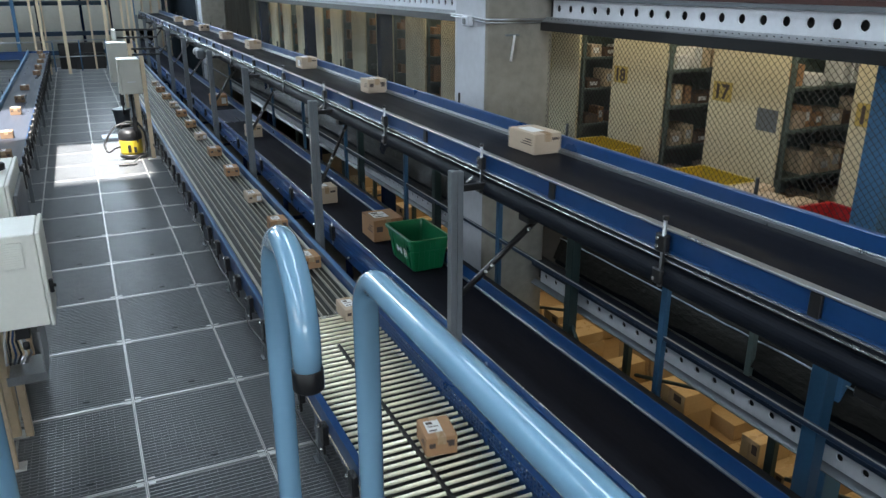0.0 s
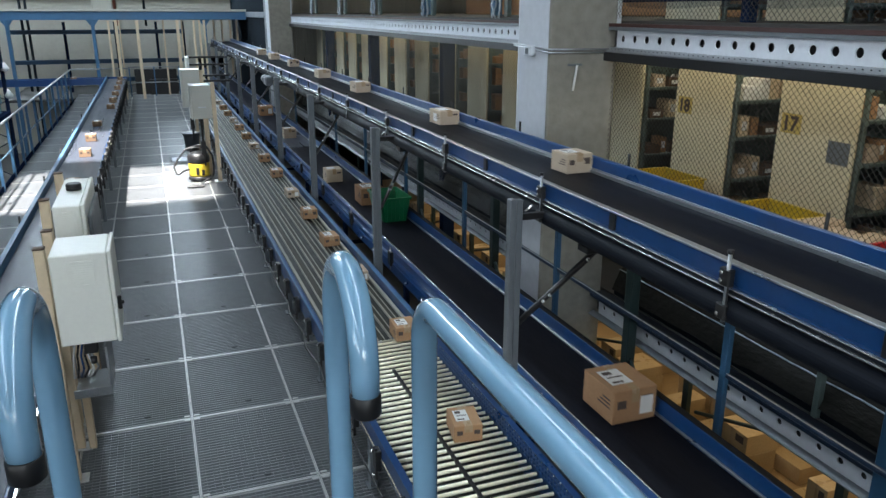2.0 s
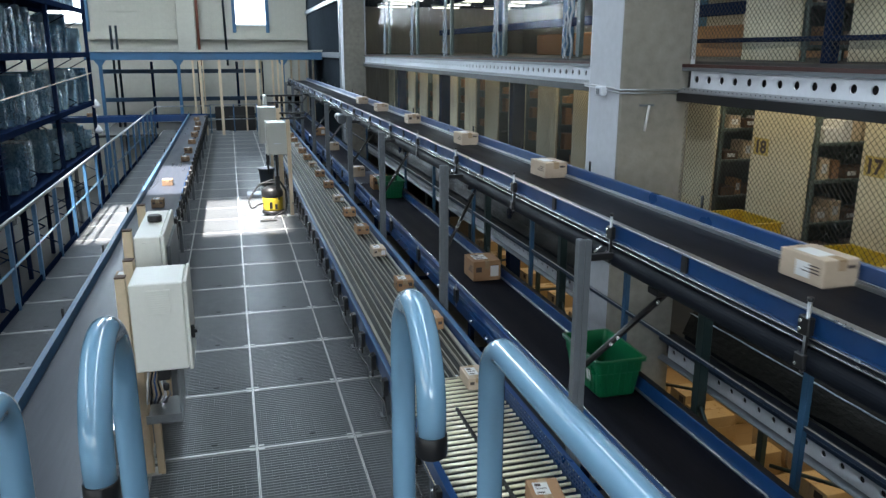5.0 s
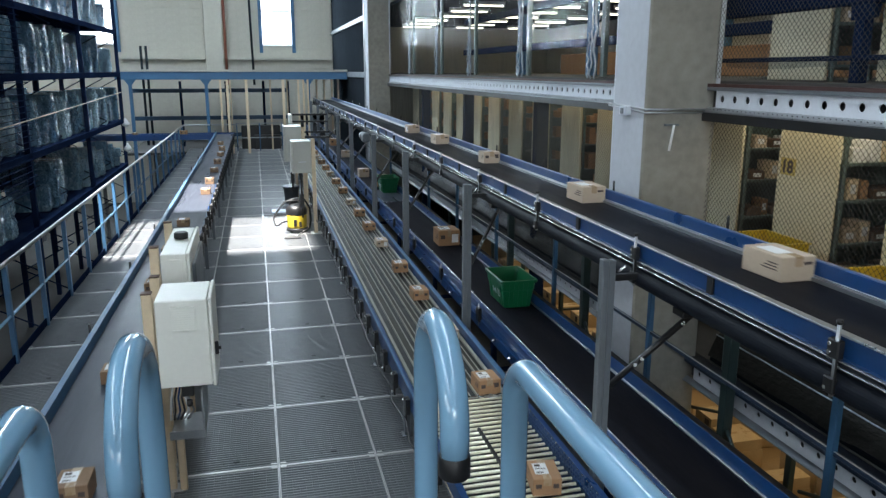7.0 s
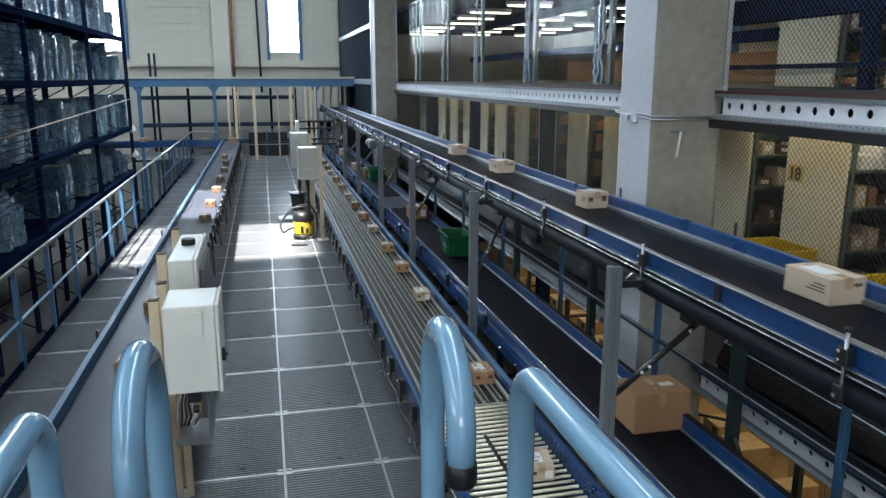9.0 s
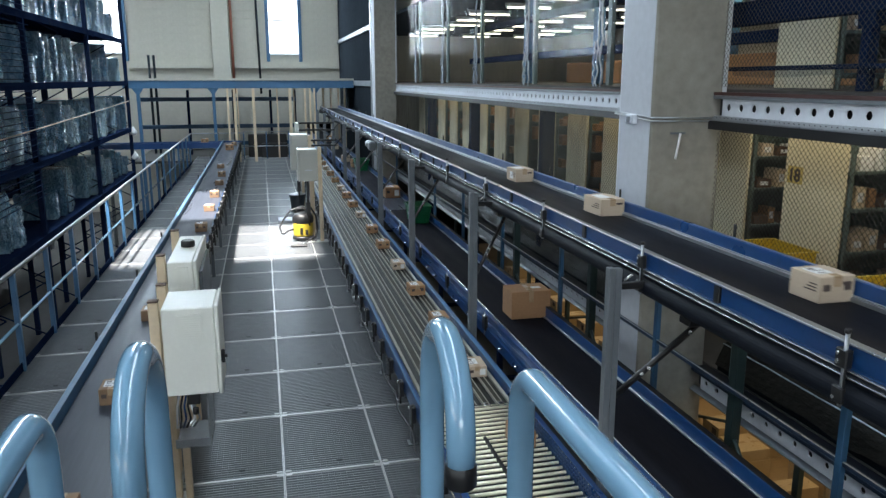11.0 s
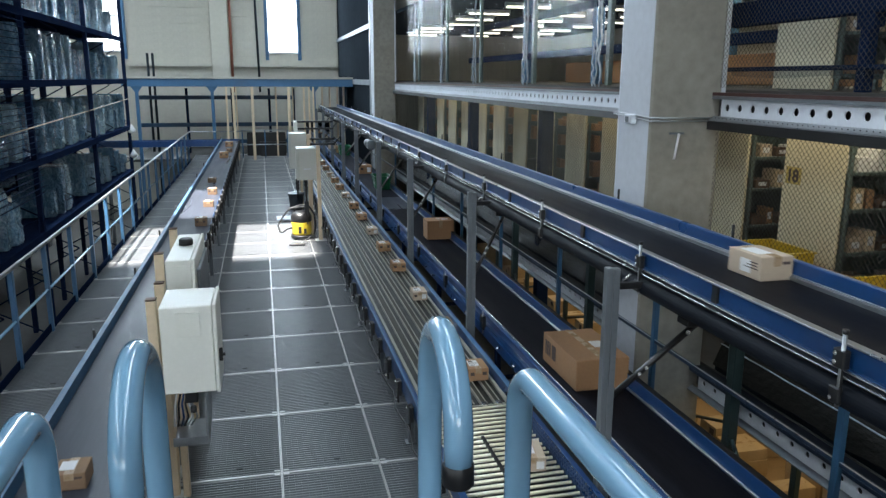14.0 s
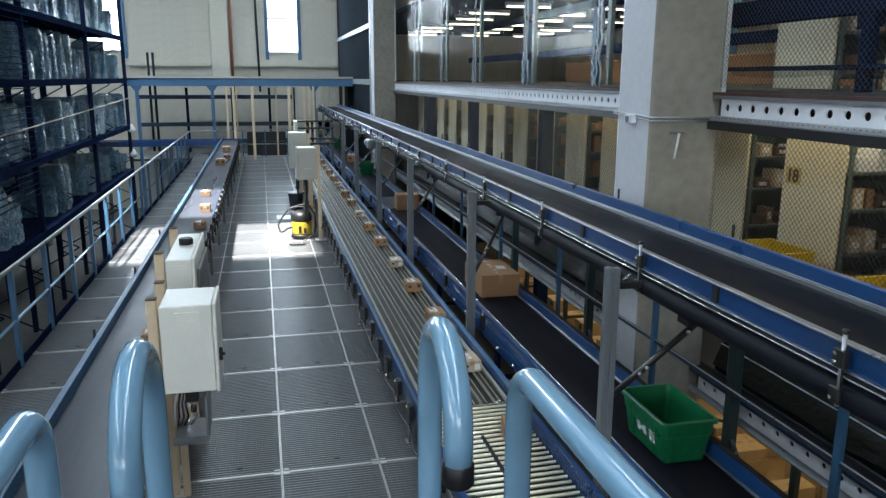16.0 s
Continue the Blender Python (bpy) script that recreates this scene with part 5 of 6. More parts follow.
def bins_behind_fence():
    b = thing("goods_table", "long table of wrapped goods behind the fence", "table")
    part("top", Shape().cbox(4.2, -1.5, 1.31, 4.95, 6.3, 1.35, 0.005), "wood", b)
    for y in (-1.2, 1.2, 3.6, 6.0):
        for x in (4.25, 4.85):
            part("leg", Shape().cbox(x, y, 0.20, x + 0.05, y + 0.05, 1.31, 0.004), "shelf", b)
    for y0, m, lab in ((4.22, "yellow", "yellow open plastic tray"), (5.65, "yellow", "yellow open plastic tray"), (2.95, "red", "red open plastic tray")):
        t = thing("tray", lab + " on the goods table", "tray", "trays", (4.55, y0, 1.35))
        w, d, h = 0.2, 0.3, 0.16
        s = Shape().box(-w, 0, 0, w, 2 * d, 0.01)
        s.box(-w, 0, 0.01, -w + 0.012, 2 * d, h).box(w - 0.012, 0, 0.01, w, 2 * d, h).box(-w + 0.012, 0, 0.01, w - 0.012, 0.012, h).box(-w + 0.012, 2 * d - 0.012, 0.01, w - 0.012, 2 * d, h)
        part("body", s, m, t)
        part("rim", Shape().box(-w - 0.015, -0.015, h, w + 0.015, 0.012, h + 0.012).box(-w - 0.015, 2 * d - 0.012, h, w + 0.015, 2 * d + 0.015, h + 0.012).box(-w - 0.015, 0.012, h, -w + 0.012, 2 * d - 0.012, h + 0.012).box(w - 0.012, 0.012, h, w + 0.015, 2 * d - 0.012, h + 0.012), m, t)
    for k in range(9):
        y = 3.62 + 0.19 * k if k < 3 else 0.2 + 0.22 * k
        solid("film_parcel", Shape().cbox(4.28, y, 1.352, 4.6 + 0.2 * rng.random(), y + 0.19, 1.48 + 0.06 * rng.random(), 0.02), "card_pale", "pale parcel wrapped in film on the goods table", "parcel", "film parcels")
    # dark wrapped goods low behind the beam
    for ya, yb, ny in ((-3.0, 6.3, 110), (7.4, 23.8, 160)):
        s = Shape()
        nx = 14
        for j in range(ny):
            y = ya + (yb - ya) * j / (ny - 1)
            for i in range(nx):
                u = i / (nx - 1)
                x = 4.26 + 0.55 * u
                z = 0.27 + 0.75 * u ** 0.8 + 0.03 * math.sin(u * 44) + 0.04 * noise.noise((x * 6, y * 2.2, 0)) + 0.012 * noise.noise((x * 25, y * 9, 3))
                s.v.append((x, y, z))
        for j in range(ny - 1):
            for i in range(nx - 1):
                k = j * nx + i
                s.f.append((k, k + 1, k + nx + 1, k + nx))
                s.smooth.append(True)
        g = thing("wrapped_pallet", "dark goods under ribbed stretch film behind the rail", "wrapped goods", "wrapped stacks")
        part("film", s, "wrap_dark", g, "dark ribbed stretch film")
        part("pallet", Shape().box(4.29, ya, 0.20, 4.78, yb, 0.25), "cover", g)
        # pale seams laid on the dark film as its glint lines
        for q in range(3 if ya < 0 else 0):
            seam = [(4.34 + 0.11 * q + 0.012 * noise.noise((k * 0.9, q, 5)), ya + (yb - ya) * k / 60, 0.465 + 0.155 * q + 0.015 * noise.noise((k * 0.7, q, 2))) for k in range(61)]
            part("film_seam", Shape().pipe(seam, 0.008, 5), "fold", g, "pale seam standing in for a glint line on the film")
    r = thing("guard_rail", "thin dark blue guard rail on blue posts beside the low belt", "guard rail", at=(3.40, 0, 0))
    part("bar", Shape().cbox(-0.02, -3, 0.680, 0.015, 24, 0.712, 0.006), "guard_dark", r)
    part("top_strip", Shape().box(-0.019, -3, 0.7125, -0.008, 24, 0.7155), "steel", r, "thin bright strip on the top edge")
    for y in (1.32, 3.63, 5.94, 8.25, 10.56, 12.87, 15.18, 17.49, 19.8):
        part("post", Shape().cbox(-0.03, y - 0.028, -2.75, 0.015, y + 0.028, 1.12, 0.005), "guard_blue", r)
    c = thing("stanchion", "blue steel stanchion standing beside the low belt", "post", "stanchions", (4.02, 2.82, 0))
    part("post", Shape().cbox(-0.06, -0.06, -2.75, 0.05, 0.06, 1.50, 0.006), "guard_blue", c)
    for y in (5.58, 8.7, 11.7, 14.5):
        c = thing("stanchion", "dark green steel stanchion with a knee brace", "post", "stanchions", (4.0, y, 0))
        part("post", Shape().cbox(-0.04, -0.05, -2.75, 0.055, 0.05, 1.55, 0.006), "green_post", c)
        part("knee_brace", Shape().rod((0.0, -0.05, -0.15), (0.03, -0.6, -0.85), 0.022, 6), "green_post", c)
        part("upper_brace", Shape().rod((0.0, 0.05, 0.75), (0.02, -0.62, 1.15), 0.02, 6), "green_post", c)
    t = thing("kick_rail", "dark green angle over the low edge beam", "rail")
    part("angle", Shape().cbox(4.06, -3, 0.175, 4.10, 6.4, 0.215, 0.006).cbox(4.06, 7.2, 0.175, 4.10, 24, 0.215, 0.006), "guard_dark", t)


def lower_storey():
    """Pallet stock of the storey below, seen through the gap beside the belts."""
    for row, (x, zt) in enumerate(((4.75, -1.25), (5.95, -1.5))):
        rk = thing("pallet_rack", "green pallet rack in the storey below", "rack", "pallet racks", (x, 0, zt))
        for y in [-2.0 + 1.9 * k for k in range(12)]:
            part("upright", Shape().cbox(0, y - 0.04, -2.75 - zt, 0.06, y + 0.04, 1.0, 0.004), "green_post", rk)
            part("upright", Shape().cbox(1.0, y - 0.04, -2.75 - zt, 1.06, y + 0.04, 1.0, 0.004), "green_post", rk)
        part("beam", Shape().cbox(-0.02, -2, -0.12, 0.05, 19, 0.0, 0.004).cbox(1.0, -2, -0.12, 1.05, 19, 0.0, 0.004), "green_post", rk)
        part("deck", Shape().box(0.05, -2, -0.03, 1.0, 19, -0.005), "wood", rk)
        for deep in (0, 1):
            y = -1.9
            while y < 15.0:
                w, n = rng.choice((0.22, 0.27, 0.33, 0.40)), rng.choice((0, 1, 1, 2, 2, 3))
                z = zt
                for k in range(n):
                    h = rng.choice((0.13, 0.17, 0.21, 0.26))
                    c = thing("stored_carton", "brown stored carton with printed marks below the belts", "carton", "stored cartons", (x + 0.08 + 0.46 * deep + rng.uniform(0, 0.05), y, z))
                    part("body", Shape().cbox(0, 0, 0, 0.38, w - 0.012, h, 0.004), "card_gloss", c)
                    if not deep:
                        part("tape", Shape().box(-0.0012, w * 0.45, 0.001, -0.0002, w * 0.55, h).box(0, w * 0.45, h + 0.0002, 0.38, w * 0.55, h + 0.001), "tape", c)
                        if rng.random() < 0.7:
                            part("print_mark", Shape().box(-0.0018, w * 0.12, h * 0.5, -0.0003, w * 0.38, h * 0.85), "ink", c)
                    z += h + 0.001
                y += w + rng.choice((0.0, 0.01, 0.03, 0.12))
        for y in [-1.05 + 1.9 * k for k in range(8)]:
            part("diagonal_brace", Shape().rod((-0.01, y - 0.75, 0.95), (-0.01, y + 0.75, 0.45), 0.02, 6), "green_post", rk)


# ---- left side: guard rail, racks ----
def left_guard():
    g = thing("guard_rail", "blue walkway guard rail with flat posts", "guard rail", at=(-2.6, 0, 0))
    part("top_bar", Shape().pipe(bend([(0, -8, 1.08), (0, 28.0, 1.08), (0.0, 29.4, 1.08), (1.9, 29.4, 1.08)], 0.05), 0.024, 10), "steel", g, "bright worn top bar")
    part("mid_bar", Shape().rod((0, -8, 0.52), (0, 29.3, 0.52), 0.018, 8), "tube_blue", g)
    part("toe_board", Shape().cbox(-0.012, -8, 0.0, -0.002, 29.3, 0.10, 0.002), "dark_blue", g)
    y = 8.4 - 1.27 * 10
    while y < 29.5:
        part("post", Shape().cbox(-0.03, y - 0.03, -0.1, 0.02, y + 0.03, 1.06, 0.004), "beam_blue", g)
        y += 1.27


def pallet_racks():
    for row, x in enumerate((-4.2, -6.6)):
        r = thing("pallet_rack", "tall dark blue pallet rack with wrapped goods", "rack", "tall racks", (x, 0, 0))
        ys = [2.2 + 2.7 * k for k in range(10)]
        for b, y in enumerate(ys):
            for dx in (0.0, -1.1) if b % 2 == 1 else (-1.1,):
                part("upright", Shape().cbox(dx - 0.05, y - 0.05, -2.75, dx + 0.05, y + 0.05, 7.6, 0.006), "dark_blue", r)
            z = -2.0
            br = Shape()
            while z < 7:
                br.rod((0, y, z), (-1.1, y, z + 0.6), 0.015, 5).rod((-1.1, y, z + 0.6), (0, y, z + 1.2), 0.015, 5)
                z += 1.2
            part("lattice", br, "dark_blue", r)
        for z in (0.10, 1.50, 2.97, 4.25, 5.6):
            part("front_beam", Shape().cbox(0.0, 2.2, z - 0.14, 0.05, 26.5, z, 0.006), "dark_blue", r)
            part("back_beam", Shape().cbox(-1.15, 2.2, z - 0.14, -1.10, 26.5, z, 0.006), "dark_blue", r)
            part("deck", Shape().box(-1.1, 2.2, z - 0.04, 0.0, 26.5, z - 0.012), "dark_blue", r)
        meshes = []
        for k in range(9):
            w, d, h = rng.uniform(0.26, 0.42), rng.uniform(0.7, 0.95), rng.choice((0.55, 0.72, 0.85, 0.95, 1.02, 1.05))
            tiers = rng.choice((1, 1, 2, 2, 3))
            shift = [(rng.uniform(-0.04, 0.04), rng.uniform(-0.025, 0.025), rng.uniform(0.88, 1.0), rng.uniform(0.88, 1.0)) for _ in range(tiers)]
            s = Shape()
            nz, nr = 28, 28
            prof = []
            for j in range(nz):
                u = j / (nz - 1)
                q0 = min(int(u * tiers), tiers - 1)
                sx, sy, fx, fy = shift[q0]
                near = min(u * tiers - q0, q0 + 1 - u * tiers)
                pinch = 1 - 0.05 * max(0.0, 1 - near * 7)
                for q in range(nr):
                    a = 2 * math.pi * q / nr
                    ca, sa = math.cos(a), math.sin(a)
                    m = max(abs(ca), abs(sa)) ** 0.96
                    wob = pinch * (1 + 0.03 * noise.noise((ca * 2 + k * 9, sa * 2, u * 5)) + 0.03 * noise.noise((ca * 6, sa * 6 + k, u * 21)))
                    prof.append((ca / m * d / 2 * fx * wob + sx, sa / m * w / 2 * fy * wob + sy, h * u + 0.012 * noise.noise((ca * 5 + k, sa * 5, u * 9)) * (0 < j)))
            s.add(prof, [(j * nr + q, j * nr + (q + 1) % nr, (j + 1) * nr + (q + 1) % nr, (j + 1) * nr + q) for j in range(nz - 1) for q in range(nr)])
            s.add(prof[-nr:], [tuple(range(nr))])
            meshes.append(s.mesh("wrapped_load", "wrap"))
        for lv, z in enumerate((0.10, 1.50, 2.97, 4.25, 5.6)):
            y = 2.6 if row else 5.0
            while y < 26.2:
                if rng.random() < (0.14 if lv else 0.4):
                    y += 0.4
                    continue
                ob = new("wrapped_load", rng.choice(meshes))
                ob.matrix_basis = pose(x - 0.5 + rng.uniform(-0.08, 0.05), y, z - 0.012, 0, 0, rng.uniform(-4, 4))
                tagged(ob, "goods stacked and wrapped in shiny stretch film on the rack", "wrapped goods", "wrapped loads")
                y += rng.uniform(0.44, 0.58) if row == 0 else rng.uniform(0.62, 0.85)
    n = Shape()
    for k in range(46):
        z = 0.9 + 0.085 * k * 1.25
        n.rod((-4.05, 6.0, z), (-4.05, 15.6, z), 0.010, 4, caps=False)
    tagged(part("rack_net", n, "dark_blue"), "dark blue netting wires in front of the rack", "net", kind="stuff")
    solid("sloping_cable", Shape().pipe([(-4.14, 2.3, 1.80), (-4.14, 13.0, 2.05), (-4.14, 20.0, 2.2), (-4.14, 26.4, 2.35)], 0.012, 6), "rope", "pale cable along the rack", "cable")
    # white scraps stand in for glints at the far rack upright
    for z in (1.25, 0.45):
        solid("film_scrap", Shape().lathe([(0.02, z), (0.10, z + 0.03), (0.13, z + 0.10), (0.06, z + 0.22), (0.02, z + 0.28)], -4.12, 26.5, 9), "paper", "white film scrap standing in for a glint at the rack upright", "film", "film scraps")


# ---- far end ----
def far_end():
    m = thing("mezzanine_frame", "light blue steel mezzanine frame across the far end", "mezzanine")
    part("beam", Shape().cbox(-4.9, 30.0, 2.70, 3.5, 30.2, 2.98, 0.01), "beam_blue", m)
    part("deck", Shape().cbox(-4.9, 29.95, 2.985, 3.5, 33.6, 3.06, 0.008), "wall", m)
    for x in (-4.4, -1.75, 2.0):
        part("post", Shape().cbox(x - 0.055, 30.02, -2.75, x + 0.055, 30.18, 2.70, 0.008), "beam_blue", m)
        a, b, lo = 0.2, 0.055, 2.5
        haunch = [(-a, 2.7), (a, 2.7), (b, lo), (-b, lo)]
        part("haunch", Shape().add([(x + u, y, z) for y in (30.04, 30.16) for u, z in haunch], [(3, 2, 1, 0), (4, 5, 6, 7), (1, 5, 6, 2)[::-1], (0, 3, 7, 4)[::-1], (3, 2, 6, 7)]), "beam_blue", m)
    r = thing("end_rack", "dark blue rack beams before the end wall", "rack")
    for z in (0.35, 1.05, 2.15):
        part("beam", Shape().cbox(-4.9, 33.0, z, 1.4, 33.12, z + 0.16, 0.008), "guard_blue", r)
    for x in (-4.9, -3.0, -1.2, 0.3, 1.3):
        part("upright", Shape().cbox(x, 33.13, -2.75, x + 0.1, 33.25, 2.6, 0.006), "dark_blue", r)
    solid("floor_end", Shape().box(-4.9, 30.73, -0.12, 3.25, 36, -0.03), "screed", "dark floor before the end wall", "floor", kind="structure")
    for x, y, w in ((-1.25, 29.3, 0.07), (-1.02, 29.3, 0.09), (-0.9, 29.5, 0.05), (-0.35, 29.4, 0.10), (0.55, 30.6, 0.06), (0.98, 29.4, 0.10), (1.2, 30.8, 0.05)):
        solid("lift_post", Shape().cbox(x, y, -0.1, x + w, y + 0.07, 2.7, 0.006), "cream", "cream steel upright at the far end", "post", "lift posts")
    for x, y in ((1.5, 28.5), (1.75, 29.6), (1.9, 29.4), (2.35, 31), (2.65, 31), (2.95, 31), (3.2, 31)):
        solid("lift_post", Shape().cbox(x, y, -0.1, x + 0.07, y + 0.06, 2.7, 0.006), "cream", "cream steel upright at the far end", "post", "lift posts")
    for x0, x1, y, z, w in ((-0.1, 0.9, 30.9, 0.55, 0.35), (-0.6, 0.9, 31.2, 0.9, 0.3)):
        solid("machine_box", Shape().cbox(x0, y, -0.03, x1, y + 0.5, z, 0.02), "black", "black machine housing at the far end", "machine", "machine housings")
    g = thing("guard_rail", "grey guard rail closing the walkway end", "guard rail")
    for z in (0.5, 1.05):
        part("bar", Shape().rod((-0.75, 30.4, z), (0.95, 30.4, z), 0.02, 8), "steel", g)
    for x in (-0.75, 0.1, 0.95):
        part("post", Shape().rod((x, 30.4, 0), (x, 30.4, 1.06), 0.022, 8), "beam_blue", g)
    for z in (1.62, 1.80, 1.35, 1.22):
        solid("cross_bar", Shape().cbox(0.9, 20.0 + z, z, 1.95, 20.08 + z, z + 0.05, 0.005), "black", "black cross bar at the raised conveyor", "bar", "cross bars")
    solid("bar_post", Shape().cbox(0.86, 21.2, 0.003, 0.94, 21.9, 1.86, 0.006), "cabinet", "pale grey upright housing", "housing")


# ---- goods on the belts ----
def carton_shapes(w, d, h, skin, label_on, marks, kind_no):
    """Meshes of one carton: body, tape, address label, printed marks."""
    body = Shape().cbox(-w / 2, 0, 0, w / 2, d, h, 0.004).mesh("body", skin)
    tape = Shape().box(-0.025, -0.0012, h * 0.6, 0.025, -0.0003, h).box(-0.025, 0, h + 0.0003, 0.025, d, h + 0.0012).mesh("tape", "tape")
    labs, prints = [], []
    if "topright" in label_on:
        labs.append(Shape().box(w * 0.10, d * 0.36, h + 0.0014, w * 0.34, d * 0.56, h + 0.0022))
    elif "top" in label_on:
        labs.append(Shape().box(-w * 0.36, d * 0.25, h + 0.0014, w * 0.12, d * 0.8, h + 0.0022))
    if "front" in label_on:
        labs.append(Shape().box(w * 0.12, -0.0022, h * 0.2, w * 0.42, -0.0014, h * 0.75))
    if "side" in label_on:
        labs.append(Shape().box(-w / 2 - 0.0016, d * 0.3, h * 0.2, -w / 2 - 0.0006, d * 0.62, h * 0.75))
    if "bars" in marks:
        for k in range(3):
            prints.append(Shape().box(-w / 2 - 0.0016, d * 0.1, h * (0.42 + 0.12 * k), -w / 2 - 0.0006, d * (0.5 - 0.08 * k), h * (0.47 + 0.12 * k)))
        prints.append(Shape().box(w * 0.15, -0.0016, h * 0.66, w * 0.4, -0.0006, h * 0.78))
    if "code" in marks:
        prints.append(Shape().box(-w * 0.3, d * 0.3, h + 0.0025, -w * 0.05, d * 0.36, h + 0.003))
        prints.append(Shape().box(-w * 0.3, d * 0.5, h + 0.0025, w * 0.06, d * 0.54, h + 0.003))
        prints.append(Shape().box(-w * 0.3, d * 0.62, h + 0.0025, -w * 0.1, d * 0.74, h + 0.003))
        prints.append(Shape().box(-w * 0.4, -0.0016, h * 0.45, -w * 0.2, -0.0006, h * 0.7))
        prints.append(Shape().box(w * 0.2, -0.0016, h * 0.45, w * 0.4, -0.0006, h * 0.7))
    if "logo" in marks:
        for a, b in ((0.60, 0.72), (0.76, 0.80), (0.815, 0.87), (0.885, 0.925)):
            prints.append(Shape().box(-w / 2 - 0.0016, d * a, h * 0.32, -w / 2 - 0.0006, d * b, h * 0.82))
    return [("body", body), ("tape", tape)] + [("address_label", s.mesh("address_label", "paper")) for s in labs] + [("print_mark", s.mesh("print_mark", "ink")) for s in prints]


def carton(meshes, label, group):
    c = thing("carton", label, "carton", group)
    for nm, me in meshes:
        part(nm, me, None, c)
    return c


def tote_shapes():
    """Tapered green tote: walls with ribs, flanged rim, hollow inside."""
    W, Dp, Hh, t = 0.38, 0.60, 0.30, 0.008
    s = Shape()

    def ring(z, inset):
        a, b, r = W / 2 - inset, Dp / 2 - inset, 0.03
        pts = []
        for cx, cy, a0 in ((a - r, b - r, 0), (-a + r, b - r, 90), (-a + r, -b + r, 180), (a - r, -b + r, 270)):
            for k in range(5):
                an = radians(a0 + 22.5 * k)
                pts.append((cx + r * math.cos(an), cy + r * math.sin(an) + Dp / 2, z))
        return pts
    rings = [ring(0.0, 0.05), ring(0.006, 0.045), ring(Hh * 0.62, 0.022), ring(Hh * 0.64, 0.016), ring(Hh - 0.03, 0.010), ring(Hh - 0.028, -0.008), ring(Hh - 0.004, -0.010), ring(Hh, -0.006), ring(Hh, 0.012), ring(0.02, 0.052)]
    n = 20
    v = [p for r in rings for p in r]
    f = [(i * n + k, i * n + (k + 1) % n, (i + 1) * n + (k + 1) % n, (i + 1) * n + k) for i in range(len(rings) - 1) for k in range(n)]
    f += [tuple(range(n))[::-1], tuple((len(rings) - 1) * n + k for k in range(n))]
    s.add(v, f)
    ribs = []
    for k in range(5):
        x = -0.10 + 0.05 * k
        ribs.append(Shape().add([(x - 0.004, 0.036, 0.02), (x + 0.004, 0.036, 0.02), (x + 0.004, 0.002, Hh - 0.03), (x - 0.004, 0.002, Hh - 0.03), (x - 0.004, 0.06, 0.02), (x + 0.004, 0.06, 0.02), (x + 0.004, 0.03, Hh - 0.03), (x - 0.004, 0.03, Hh - 0.03)], [(0, 1, 2, 3), (4, 7, 6, 5), (0, 3, 7, 4), (1, 5, 6, 2)]).mesh("rib", "tote"))
    for k in range(6):
        y = 0.1 + 0.072 * k
        if 0.2 < y < 0.42:
            continue
        ribs.append(Shape().add([(-0.157, y - 0.004, 0.02), (-0.157, y + 0.004, 0.02), (-0.186, y + 0.004, Hh - 0.03), (-0.186, y - 0.004, Hh - 0.03), (-0.12, y - 0.004, 0.02), (-0.12, y + 0.004, 0.02), (-0.15, y + 0.004, Hh - 0.03), (-0.15, y - 0.004, Hh - 0.03)], [(0, 1, 2, 3), (4, 7, 6, 5), (0, 3, 7, 4), (1, 5, 6, 2)]).mesh("rib", "tote"))
    sl = lambda z: -0.1345 - 0.0285 * (z / Hh) / 0.62 * 0.99 - 0.0135
    lg = Shape()
    for ya, yb in ((0.34, 0.38), (0.26, 0.30)):
        lg.add([(sl(0.10), ya, 0.10), (sl(0.10), yb, 0.10), (sl(0.165), yb, 0.165), (sl(0.165), ya, 0.165)], [(0, 1, 2, 3)])
    lg.add([(sl(0.12), 0.30, 0.12), (sl(0.12), 0.34, 0.12), (sl(0.145), 0.34, 0.145), (sl(0.145), 0.30, 0.145)], [(0, 1, 2, 3)])
    la = Shape().add([(sl(0.09), 0.15, 0.09), (sl(0.09), 0.215, 0.09), (sl(0.175), 0.215, 0.175), (sl(0.175), 0.15, 0.175)], [(0, 1, 2, 3)])
    return [("body", s.mesh("body", "tote"))] + [("rib", r) for r in ribs] + [("logo_mark", lg.mesh("logo_mark", "alu")), ("label_sheet", la.mesh("label_sheet", "paper"))]


def tote(meshes):
    t = thing("tote", "green plastic tote box travelling on the low belt", "tote", "totes on the belt")
    for nm, me in meshes:
        part(nm, me, None, t)
    return t


def rows_of(place):
    """Rows every half second of a thing whose place is a function of the time."""
    return [(0.5 * k, place(0.5 * k)) for k in range(33)]


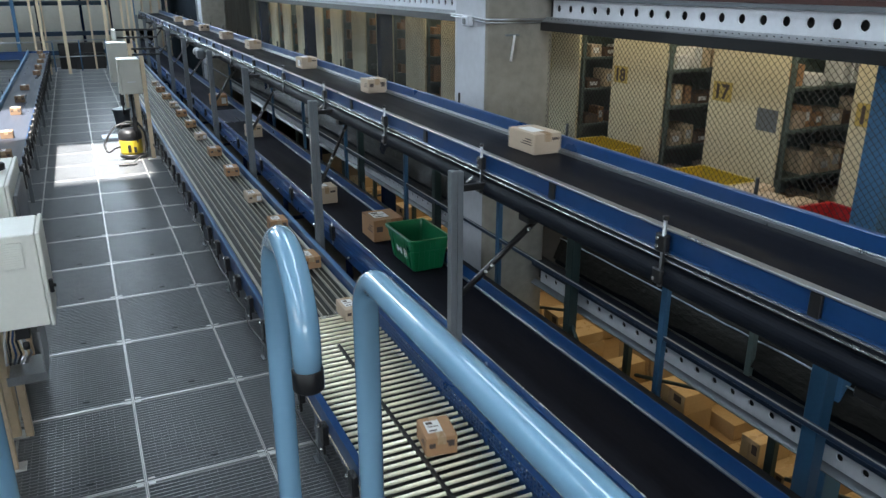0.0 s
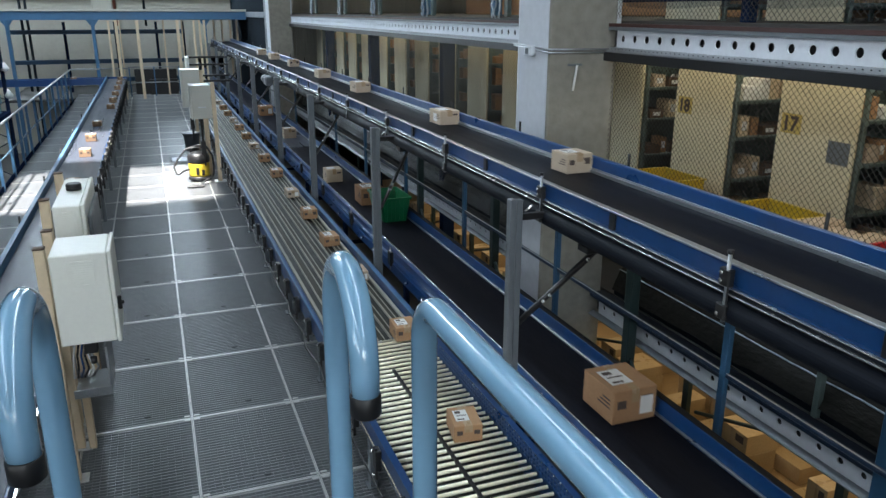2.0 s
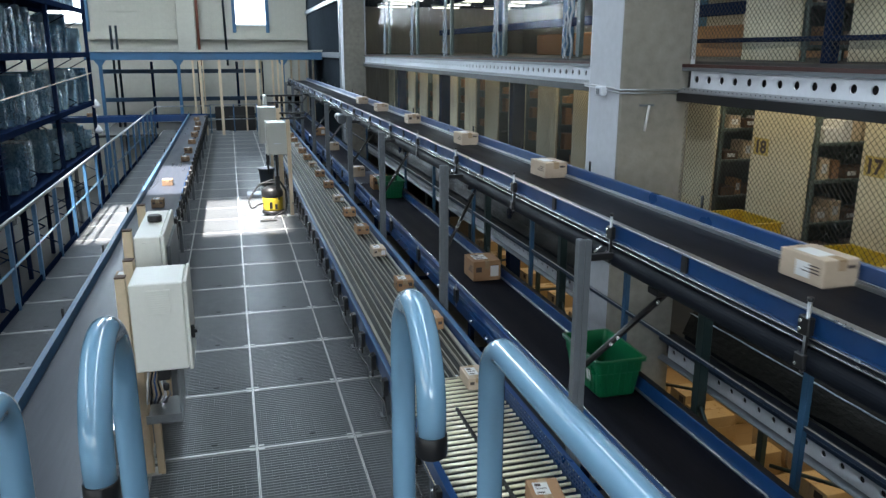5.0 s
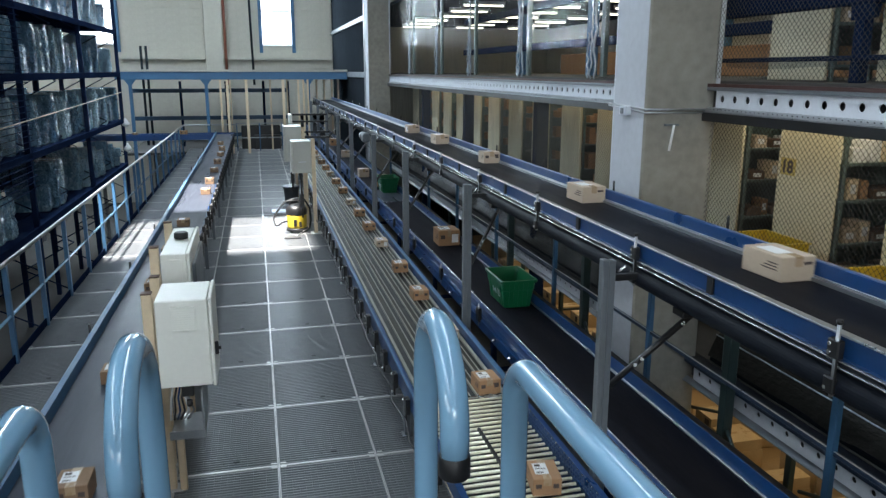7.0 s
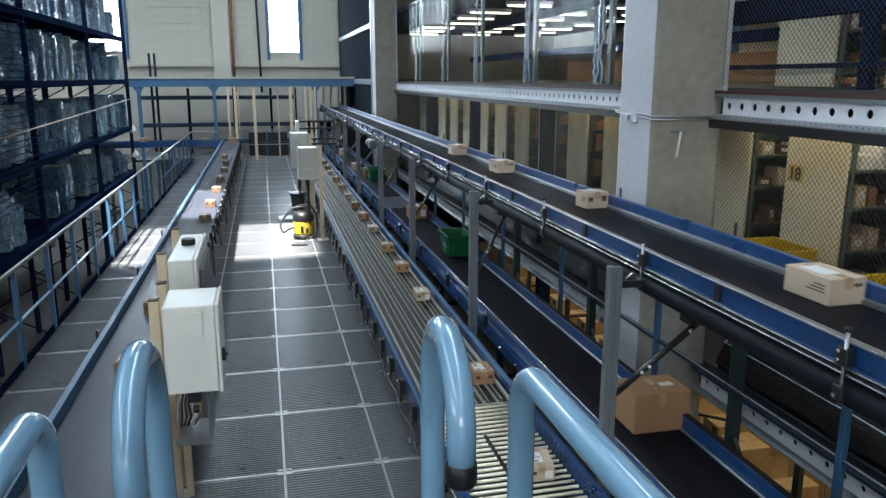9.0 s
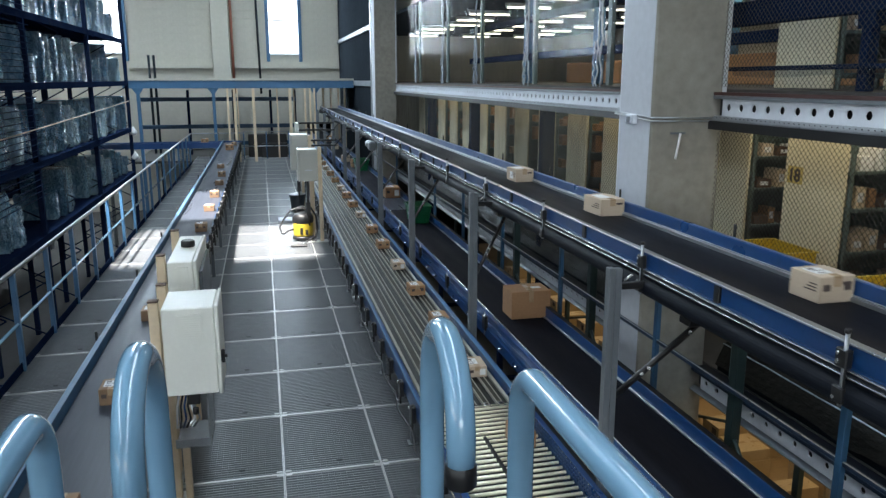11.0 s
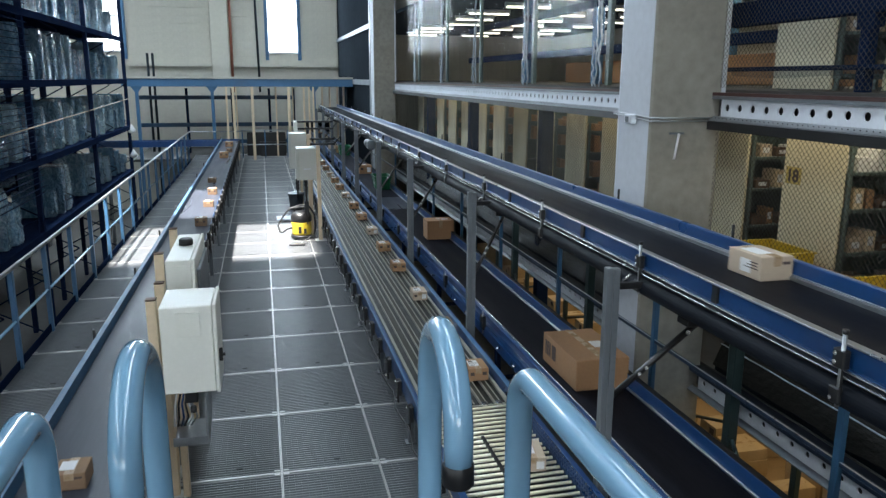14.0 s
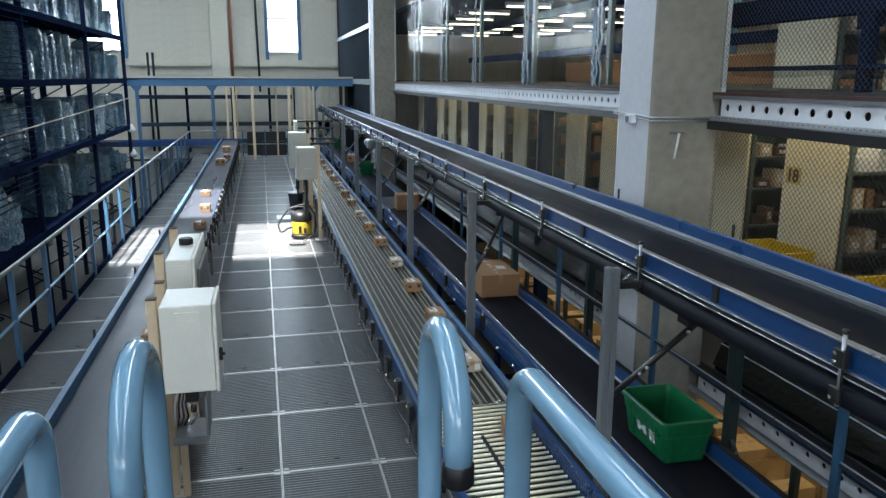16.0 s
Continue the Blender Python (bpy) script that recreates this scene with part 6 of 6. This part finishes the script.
def motions():
    # strip conveyor: small cartons moving away
    small = [carton_shapes(0.18, 0.24, 0.115, "card", "top", "code", 0), carton_shapes(0.185, 0.22, 0.12, "card", "top", "bars code", 1), carton_shapes(0.17, 0.25, 0.10, "card_pale", "top front", "code", 2)]
    for i, s in enumerate([-9.3, -8.0, -6.7, -5.3, -4.05, -2.8, -1.4, -0.15, 1.15, 2.5, 3.75, 5.25, 6.5, 7.75, 9.0, 10.45, 11.85, 13.24, 14.5, 15.8, 17.1, 18.4, 19.7, 21.0]):
        def place(t, s=s, i=i):
            y = s + 0.8 * t
            if y < 5.0:
                y = 5.0 + (y - 5.0) * 1.35
            x = 1.72 - 0.08 * min(max(0.0, 5.2 - y), 3.0)
            return pose(x, y, 0.472, 0, 0, (-9 if y < 5.0 else -2 + (i * 37) % 5))
        walk(carton(small[(i * 7) % 3], "small brown carton with white label on the strip conveyor", "cartons on the strips"), rows_of(place))
    # raised belt: cartons coming nearer
    mid = [carton_shapes(0.215, 0.33, 0.14, "card_pale", "top", "bars", 3), carton_shapes(0.21, 0.30, 0.14, "card_pale", "side top", "bars", 4), carton_shapes(0.21, 0.22, 0.14, "card_pale", "top", "bars code", 5)]
    for i, (s, k) in enumerate(((4.24, 0), (7.5, 2), (10.06, 1), (13.45, 0), (16.03, 0), (18.98, 2), (21.55, 0), (23.75, 1))):
        walk(carton(mid[k], "pale brown carton with printed side on the raised belt", "cartons on the raised belt"), rows_of(lambda t, s=s: pose(2.785, s - 1.44 * t, 1.914, 0, 0, 1.5)))
    # low belt: totes and cartons moving away
    tm = tote_shapes()
    big = [carton_shapes(0.31, 0.345, 0.22, "card", "top front", "bars code", 6), carton_shapes(0.42, 0.31, 0.29, "card", "topright", "", 7), carton_shapes(0.45, 0.73, 0.255, "card", "topright", "logo", 8), carton_shapes(0.24, 0.24, 0.19, "card_pale", "top", "bars", 9)]
    for s, k, x in ((5.66, "t", 2.56), (6.60, 0, 2.53), (8.12, 3, 2.37), (0.77, 0, 2.565), (-2.23, "t", 2.56), (-7.65, 1, 2.60), (-13.55, 2, 2.545), (-17.49, "t", 2.56), (12.4, 3, 2.45), (16.0, 0, 2.5)):
        walk(tote(tm) if k == "t" else carton(big[k], ("brown carton with white labels on the low belt", "large plain brown carton on the low belt", "long brown carton with dark side print on the low belt", "small pale carton on the low belt")[k], "cartons on the low belt"), rows_of(lambda t, s=s, x=x: pose(x, s + 1.34 * t, BELT_Z + 0.006, 0, 0, 0)))
    # walkway belt: small cartons coming off the cross belt and nearer
    low = [carton_shapes(0.17, 0.20, 0.12, "card_brown", "top", "code", 10), carton_shapes(0.17, 0.19, 0.10, "card_brown", "top", "bars", 11), carton_shapes(0.24, 0.26, 0.17, "card", "top", "code", 12)]
    for i, (y0, x, k) in enumerate(((7.75, -1.02, 0), (11.17, -1.04, 0), (12.83, -1.11, 1), (15.16, -1.11, 0), (16.76, -1.12, 0), (18.70, -1.12, 1), (21.7, -0.98, 1), (23.05, -0.98, 0), (24.9, -0.98, 1), (26.5, -0.98, 0), (28.3, -0.98, 1), (29.8, -1.0, 0), (31.6, -1.11, 1), (36.9, -1.09, 2), (38.6, -1.0, 0), (40.6, -1.08, 2))):
        def place(t, y0=y0, x=x):
            y = y0 - 1.04 * t
            if y > 28.2:
                return pose(x - (y - 28.2), 28.2, 0.801, 0, 0, 0)
            return pose(x, y, 0.801, 0, 0, 0)
        walk(carton(low[k], "small brown carton with label on the walkway belt", "cartons on the walkway belt"), rows_of(place))


build_shell()
build_floor()
upper_conveyor()
for y in (-14.7, -11.6, -8.5, -5.4, -2.3, 0.9, 4.0, 7.13, 10.36, 13.31, 16.59, 19.36, 22.5, 25.6, 28.7):
    conveyor_post(y, -0.1 if y == 4.0 else 0.6)
lower_conveyor()
strip_conveyor()
left_conveyor()
cabinet_left(-0.705, -0.348, 4.95, 5.40, 0.975, 1.575, True)
cabinet_left(-0.745, -0.535, 5.75, 6.75, 1.12, 1.70, False)
cabinet_right(0.62, 0.955, 14.3, 1.16, 1.75, 1.80)
cabinet_right(0.60, 0.97, 17.6, 1.0, 1.80, 1.78)
vacuum()
bin_and_box()
hand_rails()
column(3.5, 6.47, 4.24, 7.12)
column(3.5, 24.2, 4.18, 24.88)
column_fittings()
storage()
bins_behind_fence()
lower_storey()
left_guard()
pallet_racks()
far_end()
motions()
